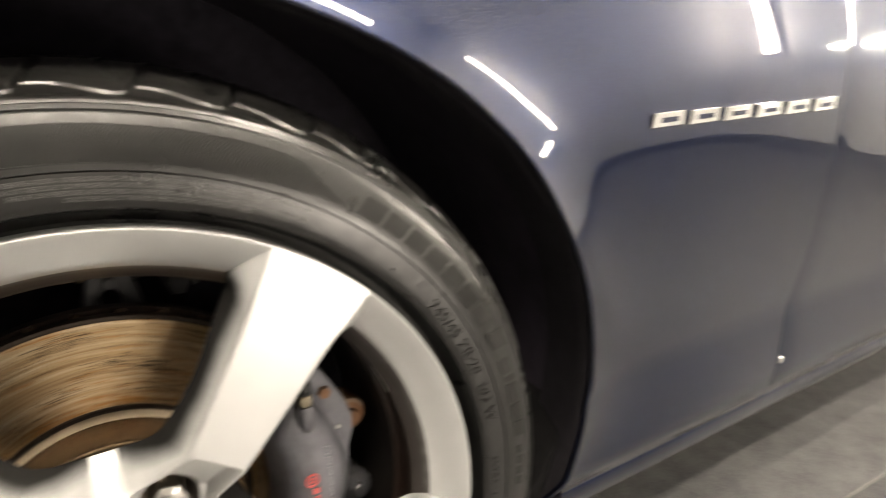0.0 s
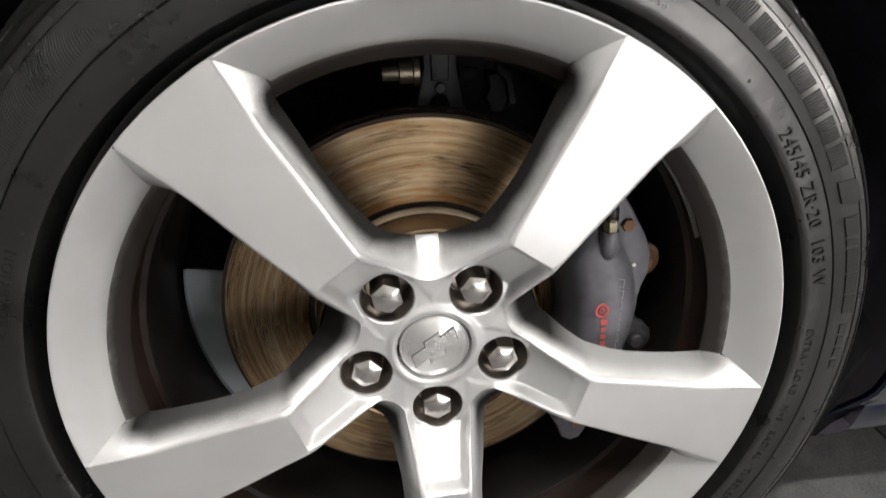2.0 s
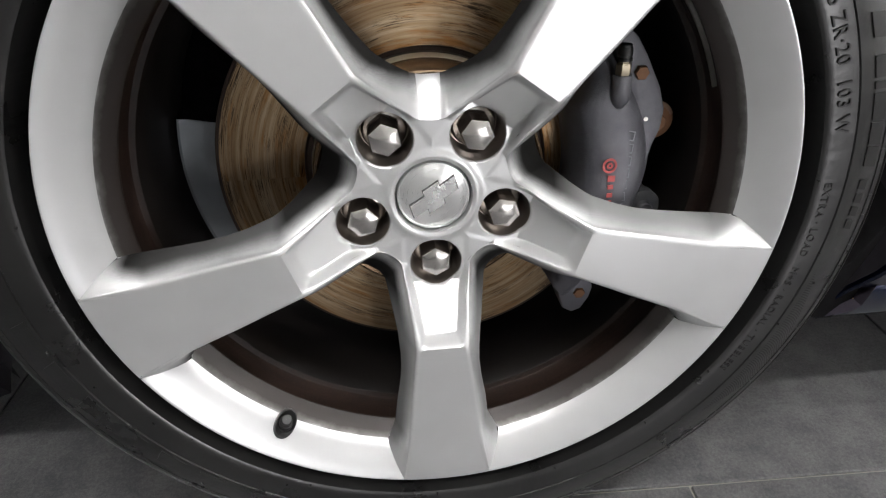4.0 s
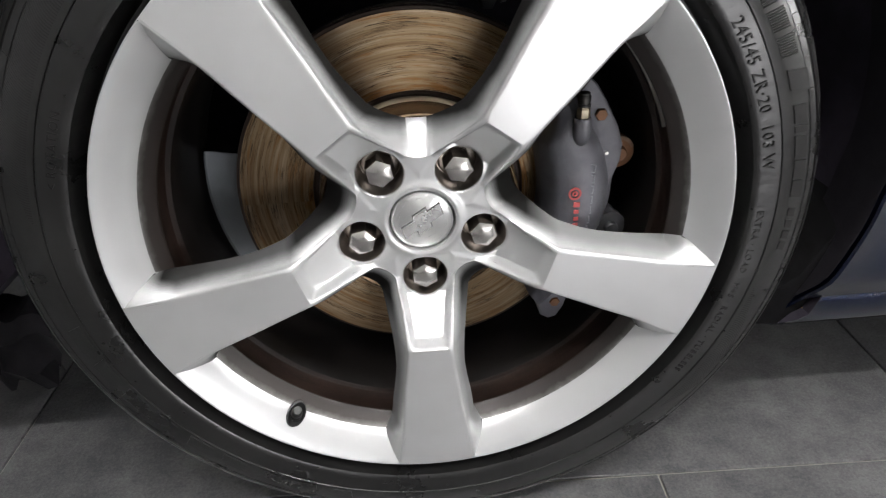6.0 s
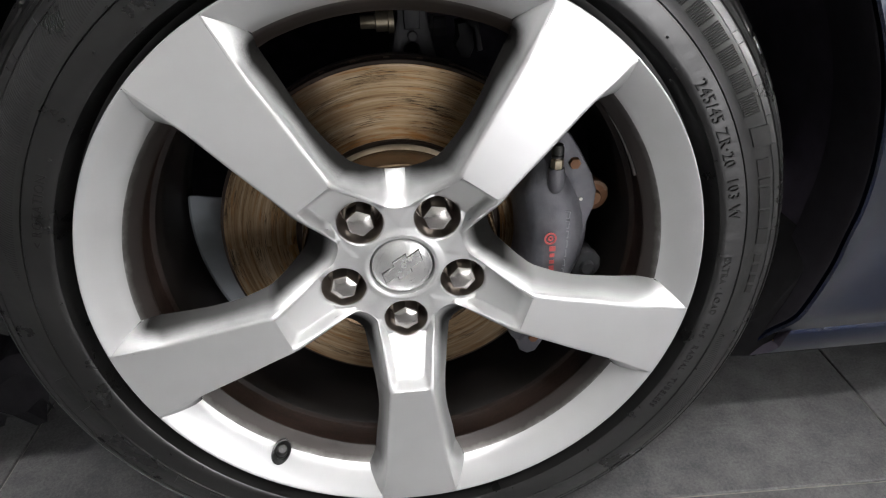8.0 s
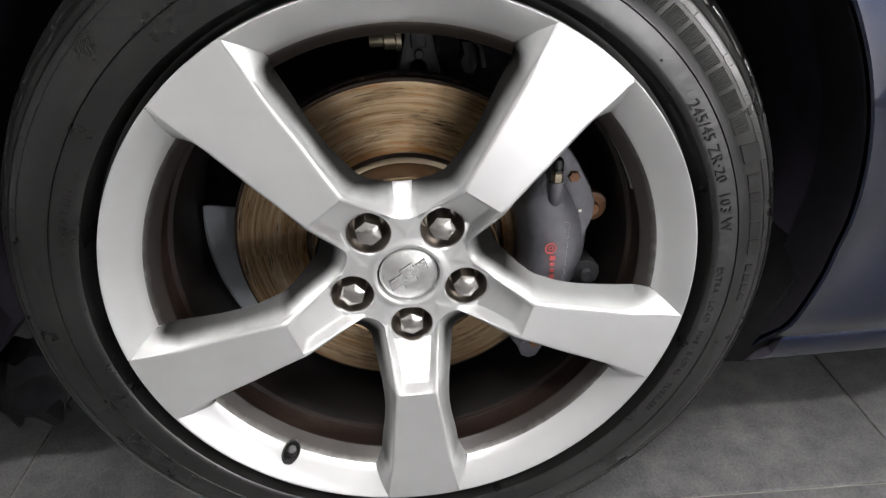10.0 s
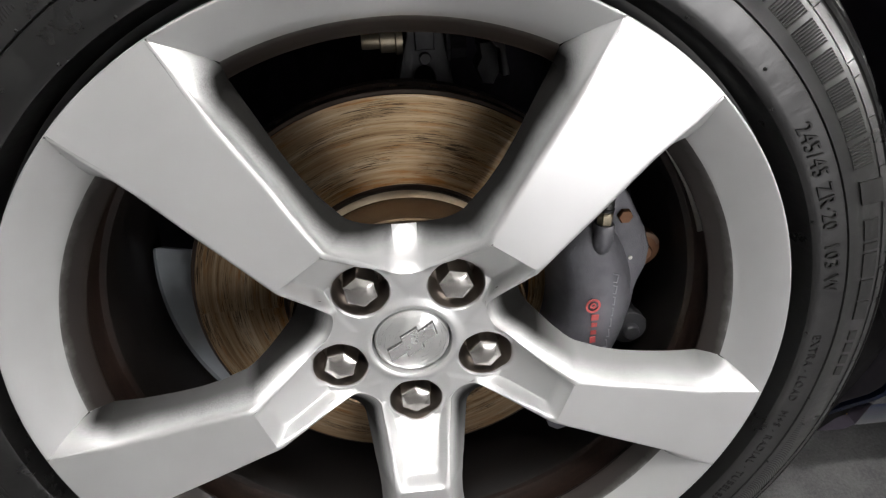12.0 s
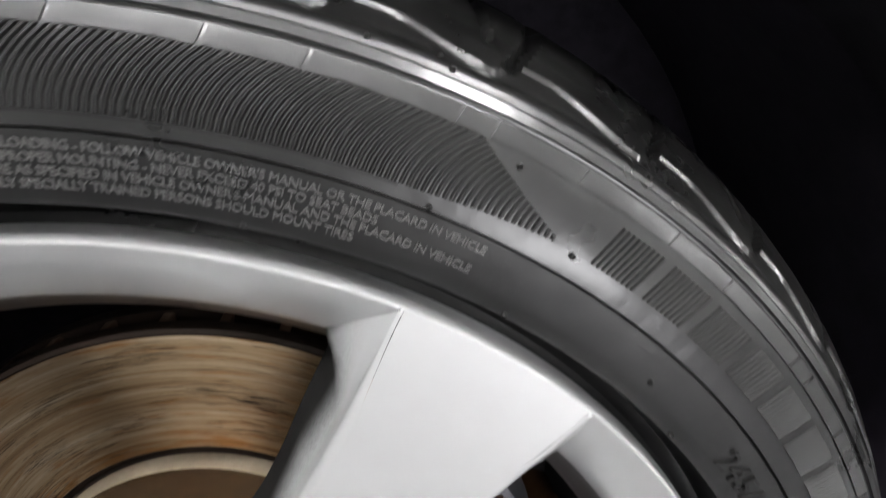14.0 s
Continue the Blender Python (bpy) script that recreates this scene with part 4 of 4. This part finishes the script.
# a low stepped ridge round the side, in segments of uneven length
a, k = 0.0, 0
while a < 359.0:
    span = min((6.4, 5.2, 1.9, 7.4, 4.6)[k % 5], 360.0 - a)
    part("ridge_segment", side_block(0.3304, 0.3356, a + 0.10, a + span - 0.10, 0.0006, -0.25, None, 3, 9), RUBBER, WHEEL, "", 50)
    a, k = a + span, k + 1

# fine ribs in two tapering fields, moulding pips
for name, a0, a1, tip0, tip1 in (("fine_ribs", 56.5, 103.0, 8.0, 6.0), ("faint_ribs", 124.0, 172.0, 6.0, 10.0), ("faint_ribs", -42.0, -12.0, 10.0, 12.0)):
    bm = bmesh.new()
    a = a0
    while a < a1:
        lo, hi = 0.3098, 0.3298
        if a - a0 < tip0:
            f = (a - a0) / tip0
            hi = 0.3137 + (hi - 0.3137) * f
            lo = 0.3130 + (lo - 0.3130) * f
        if a1 - a < tip1:
            f = (a1 - a) / tip1
            hi = lo + (hi - lo) * f
        if hi - lo > 0.001:
            rows = []
            for i in range(6):
                f = i / 5
                r = lo + (hi - lo) * f
                s = -1.9 * f * f * ((hi - lo) / 0.020) ** 2
                rows.append([bm.verts.new(on_side(r, a + s + da, lift)) for da, lift in ((0.0, -0.0003), (0.15, 0.0008 if name == "fine_ribs" else 0.00015), (0.23, 0.0008 if name == "fine_ribs" else 0.00015), (0.37, -0.0003))])
            for p, q in zip(rows, rows[1:]):
                for k in range(3):
                    bm.faces.new((p[k], p[k + 1], q[k + 1], q[k]))
        a += 0.40
    tagged(part(name, bm, LETTER, WHEEL, "field of fine moulded ribs"), kind="stuff")
part("rib_border", side_block(0.3088, 0.3097, 66.0, 104.0, 0.0007, 0, None, 2, 114), LETTER, WHEEL, "thin raised line along the fine ribs", 50)
pip = None
for r, a in ((0.3117, 55.5), (0.3269, 60.5), (0.3427, 65.3), (0.3427, 69.5), (0.2840, 73.4), (0.3061, 64.0), (0.2845, 56.6), (0.2929, 45.3), (0.2844, 40.4), (0.2842, 92.0), (0.2842, 110.0), (0.3000, 104.5), (0.2930, 113.0),
             (0.2845, 118.0), (0.2845, 126.0), (0.3060, 126.0), (0.2950, 132.0), (0.2842, 22.0), (0.2846, 3.0), (0.3050, -9.0), (0.3140, -14.0), (0.2846, -16.0), (0.3060, -22.0), (0.2846, -35.0), (0.2900, 150.0), (0.2850, 176.0),
             (0.2850, 196.0), (0.2850, 221.0), (0.2850, 244.0), (0.2850, 268.0), (0.2850, 291.0), (0.2850, 310.0)):
    m = Matrix.Translation(on_side(r, a, 0.0))
    if pip is None:
        pip = part("moulding_pip", lathe([(0.0011, 0.0006), (0.0010, -0.0009), (0.0006, -0.0012), (0.0004, -0.0005), (0.0001, -0.0005)], 10), LETTER, WHEEL, "", 40, m)
    else:
        ob = new("moulding_pip", pip.data)
        ob.parent, ob.matrix_basis = WHEEL, m

# ---- car: brake ----
BRAKE = part("brake_disc", lathe([(0.1058, 0.0608), (0.1063, 0.060), (0.1762, 0.060), (0.1768, 0.0603)], 200), DISC, CAR, "worn ventilated brake disc with rust rings", 30, pose(0, 0, HUB - 0.003, -2.2, 0, 0))
part("disc_hat", lathe([(0.0983, 0.0520), (0.0974, 0.038), (0.0964, 0.0238), (0.0956, 0.0214), (0.0940, 0.0205), (0.0915, 0.0215), (0.0900, 0.033), (0.060, 0.033), (0.02, 0.033)], 120), HATRUST, BRAKE, "dull rusty disc hat")
part("hat_band", lathe([(0.1000, 0.0625), (0.0985, 0.0550), (0.0983, 0.0520)], 120), CREAMRUST, BRAKE, "pale cream band at the foot of the hat")
part("disc_edge", lathe([(0.1768, 0.0603), (0.1774, 0.0612), (0.1798, 0.0618), (0.1802, 0.0626), (0.1802, 0.070)], 160), DARKRUST, BRAKE, "dark rusty outer edge")
part("disc_groove", lathe([(0.1061, 0.0604), (0.1055, 0.0650), (0.1040, 0.0668), (0.1008, 0.0668), (0.1000, 0.0625)], 120), DARKRUST, BRAKE, "dark rusty groove round the hat")
part("disc_back", lathe([(0.100, 0.092), (0.1802, 0.092), (0.1802, 0.082), (0.100, 0.082)], 120, None, True), DARKRUST, BRAKE, "brown inner friction ring")
part("disc_core", lathe([(0.100, 0.070), (0.1800, 0.070), (0.1790, 0.071), (0.170, 0.072), (0.170, 0.081)], 120), DARKRUST, BRAKE, "rusty edge of the outer ring")
vane = None
for k in range(36):
    m = pose(0, 0, 0, 0, 10 * k, 0)
    if vane is None:
        vane = part("vane", box((0.030, 0.012, 0.006), (0.1640, 0.076, 0), 0.0008, 1), PALERUST, BRAKE, "", 30, m)
    else:
        ob = new("vane", vane.data)
        ob.parent, ob.matrix_basis = BRAKE, m


def caliper_body():
    grid = []
    for i in range(41):
        a = -45 + 80 * i / 40
        bulge = 0.5 + 0.5 * math.cos(radians((a + 4) * 2.2))
        ends = ease((a + 45) / 10) * ease((35 - a) / 9)
        r_in = 0.1425 - 0.0235 * ease(bulge) * ends + 0.006 * (1 - ends)
        r_out = 0.1850 + 0.0065 * math.cos(radians((a - 4) * 5)) * ends - 0.006 * (1 - ends)
        row = []
        for f, y in ((0.0, 0.056), (0.0, 0.036), (0.03, 0.031), (0.07, 0.024), (0.12, 0.015), (0.19, 0.0075), (0.30, 0.0040), (0.55, 0.002), (0.70, 0.005), (0.80, 0.012), (0.88, 0.022), (0.95, 0.030), (1.0, 0.040), (1.06, 0.060), (1.08, 0.098)):
            r = r_in + (r_out - r_in) * f
            yy = y + (0.016 * (1 - ease(bulge * 1.25)) + 0.008 * (1 - ends)) * (1 if y < 0.035 else 0)
            row.append((r * math.cos(radians(a)), yy, r * math.sin(radians(a))))
        grid.append(row)
    bm = sheet(grid)
    ends = [e for e in bm.edges if e.is_boundary]
    return bm


CALIPERS = part("brake_caliper", caliper_body(), CALIPER, CAR, "grey four-piston brake caliper with printed marks", 35, WHEEL_POSE)
part("bleeder_boss", lathe([(0.0001, 0.060), (0.0030, 0.0612), (0.0058, 0.0645), (0.0074, 0.069), (0.0078, 0.075), (0.0078, 0.0845), (0.0070, 0.0862), (0.0001, 0.0862)], 28), CALIPER, CALIPERS, "", 40, pose(0.1460, 0.003, 0, 90, 0, 0))
bleeder = part("bleeder_nut", lathe([(0.0001, 0.0862), (0.0056, 0.0862), (0.0060, 0.0872), (0.0060, 0.0940), (0.0050, 0.0952), (0.0042, 0.0955), (0.0042, 0.0975)], 6), BRASS, CALIPERS, "weathered bleeder nut", 20, pose(0.1462, 0.003, 0, 90, 0, 0))
part("bleeder_cap", lathe([(0.0050, 0.0962), (0.0057, 0.0966), (0.0057, 0.0985), (0.0050, 0.0990), (0.0050, 0.1004), (0.0056, 0.1008), (0.0054, 0.1055), (0.0046, 0.1068), (0.0046, 0.1082), (0.0036, 0.1090), (0.0001, 0.1090)], 20), GLOSSBLACK, CALIPERS, "black rubber bleeder cap", 30, pose(0.1464, 0.003, 0, 90, 0, 0))
part("caliper_ear", prism([(0.156, 0.116), (0.163, 0.110), (0.172, 0.096), (0.186, 0.070), (0.192, 0.052), (0.191, 0.036), (0.186, 0.022), (0.182, 0.000), (0.176, 0.010), (0.172, 0.035), (0.164, 0.060), (0.152, 0.085), (0.148, 0.105)], 0.020, 0.06, 0.003), CALIPER, CALIPERS, "", 35)
part("bridge_bolt", lathe([(0.0001, 0.0), (0.0052, 0.0), (0.0058, 0.001), (0.0058, 0.006), (0.0062, 0.007)], 6), RUST, CALIPERS, "small rusty bolt", 20, pose(0.1675, 0.0155, 0.083, 0, 0, 0))
part("ear_hole", lathe([(0.0001, 0.0), (0.0017, 0.0), (0.0017, 0.004)], 12), LEAD, CALIPERS, "small bright pin", 30, pose(0.1765, 0.0188, 0.045, 0, 0, 0))
for z, mat in ((0.033, RUST), (-0.050, IRON)):
    pin = part("mounting_bolt", lathe([(0.0001, 0.0420), (0.0062, 0.0420), (0.0074, 0.0435), (0.0078, 0.0480), (0.0130, 0.0490), (0.0160, 0.0502), (0.0166, 0.0525), (0.0166, 0.062), (0.0145, 0.064), (0.0145, 0.080)], 32), mat, CALIPERS, "round mounting bolt, rusty" if mat == RUST else "dark round mounting bolt", 30, pose(0.1985, 0, z, 0, 0, 0))
    # rim spans half the circle, paler than the bolt on the rusty one
    part("washer_rim", lathe([(0.0132, 0.0486), (0.0164, 0.0498), (0.0170, 0.0520), (0.0166, 0.0520), (0.0132, 0.0500)], 32, None, True, 20.0, 200.0), PALERUST if mat == RUST else IRON, pin, "raised rim along half of the washer")
part("lower_ear", prism([(0.116, -0.108), (0.142, -0.104), (0.1505, -0.113), (0.1525, -0.124), (0.1500, -0.134), (0.1425, -0.1470), (0.1330, -0.1500), (0.1245, -0.1450), (0.1195, -0.1310)], 0.030, 0.06, 0.004), CALIPER, CALIPERS, "", 35)
part("lower_bolt", lathe([(0.0001, 0.028), (0.005, 0.028), (0.006, 0.030), (0.006, 0.034)], 6), RUST, CALIPERS, "small rusty bolt", 20, pose(0.139, 0, -0.127, 0, 0, 0))


ring = lathe([(0.0072, -0.0003), (0.0072, 0.0006), (0.0052, 0.0006), (0.0052, -0.0003)], 36, None, True)
join(ring, lathe([(0.0030, -0.0003), (0.0030, 0.0006), (0.0014, 0.0006), (0.0014, -0.0003)], 24, None, True))
part("round_mark", ring, RED, CALIPERS, "red round printed mark", 30, pose(0.1440, 0.0018, 0.0135, -4, 0, 4) @ Matrix.Scale(0.86, 4))
for k, h in enumerate((0.0062, 0.0045, 0.0045, 0.0068)):
    part("red_bar", box((0.0062 if k == 0 else 0.0048, 0.0008, h * 0.8), (0, 0, 0)), RED, CALIPERS, "short red printed bar", 30, pose(0.1465, 0.0022, 0.0020 - 0.0074 * k, -3, 4 - 2 * k, 4))
for k in range(7):
    z = 0.0415 - 0.0105 * k
    outline = box((0.0062, 0.0006, 0.0007), (0, 0, 0.0036))
    for size, at in (((0.0062, 0.0006, 0.0007), (0, 0, -0.0036)), ((0.0007, 0.0006, 0.0079), (-0.0031, 0, 0)), ((0.0007, 0.0006, 0.0079), (0.0031, 0, 0))):
        box(size, at, bm=outline)
    part("pale_bar", outline, PALE, CALIPERS, "pale outlined printed bar", 30, pose(0.1585 - 0.00035 * k * k * 0.2, 0.0032, z - 0.004, 0, 6 - 2.5 * k, -22))

# ---- car: suspension behind the brake ----
part("dust_shield", lathe([(0.10, 0.100), (0.150, 0.1005), (0.210, 0.1015), (0.2175, 0.1000), (0.2185, 0.0960), (0.2195, 0.1000), (0.212, 0.1045), (0.10, 0.103)], 50, None, True, 169.0, 214.0), SHIELD, CAR, "grey sheet dust shield", 30, WHEEL_POSE)
kn = bmesh.new()
arch = [(0.0255 + 0.0085 * math.cos(radians(a)), 0.172 + 0.011 * math.sin(radians(a))) for a in range(180, -1, -20)]
join(kn, prism([(0.002, 0.160), (0.017, 0.160), *arch, (0.034, 0.160), (0.050, 0.160), (0.045, 0.185), (0.041, 0.206), (0.044, 0.30), (0.008, 0.30), (0.013, 0.206), (0.008, 0.185)], 0.105, 0.16, 0.002))
join(kn, prism([(0.019, 0.195), (0.034, 0.195), (0.036, 0.29), (0.017, 0.29)], 0.100, 0.108, 0.003))
join(kn, lathe([(0.0001, 0.101), (0.004, 0.101), (0.0048, 0.103), (0.0048, 0.11)], 20), pose(0.0265, 0, 0.1885))
part("knuckle", kn, IRON, CAR, "dark grey cast steering knuckle", 35, WHEEL_POSE)
part("ball_joint_bolt", lathe([(0.0001, 0), (0.006, 0), (0.0064, 0.001), (0.0064, 0.014), (0.0095, 0.015), (0.0095, 0.026), (0.0115, 0.027), (0.0115, 0.032)], 24), BRASS, CAR, "brass-coloured threaded bolt", 25, WHEEL_POSE @ pose(-0.022, 0.118, 0.201, 0, 0, -90))
part("ball_joint_nut", lathe([(0.0001, 0), (0.009, 0), (0.0095, 0.001), (0.0095, 0.012), (0.012, 0.013), (0.012, 0.016)], 6), IRON, CAR, "grey nut", 20, WHEEL_POSE @ pose(0.060, 0.118, 0.194, 0, 0, 90))
lb = bmesh.new()
join(lb, prism([(0.068, 0.176), (0.073, 0.163), (0.083, 0.162), (0.088, 0.172), (0.086, 0.188), (0.080, 0.197), (0.070, 0.196), (0.072, 0.184)], 0.115, 0.14, 0.004))
join(lb, prism([(0.080, 0.204), (0.092, 0.196), (0.097, 0.168), (0.091, 0.167), (0.088, 0.189), (0.078, 0.196)], 0.12, 0.135, 0.002))
part("line_bracket", lb, IRON, CAR, "dark brake line bracket", 35, WHEEL_POSE)
part("axle_core", lathe([(0.0001, 0.10), (0.085, 0.10), (0.085, 0.2), (0.05, 0.24), (0.05, 0.33)], 40), BLACK, CAR, "dark axle core", 30, WHEEL_POSE)
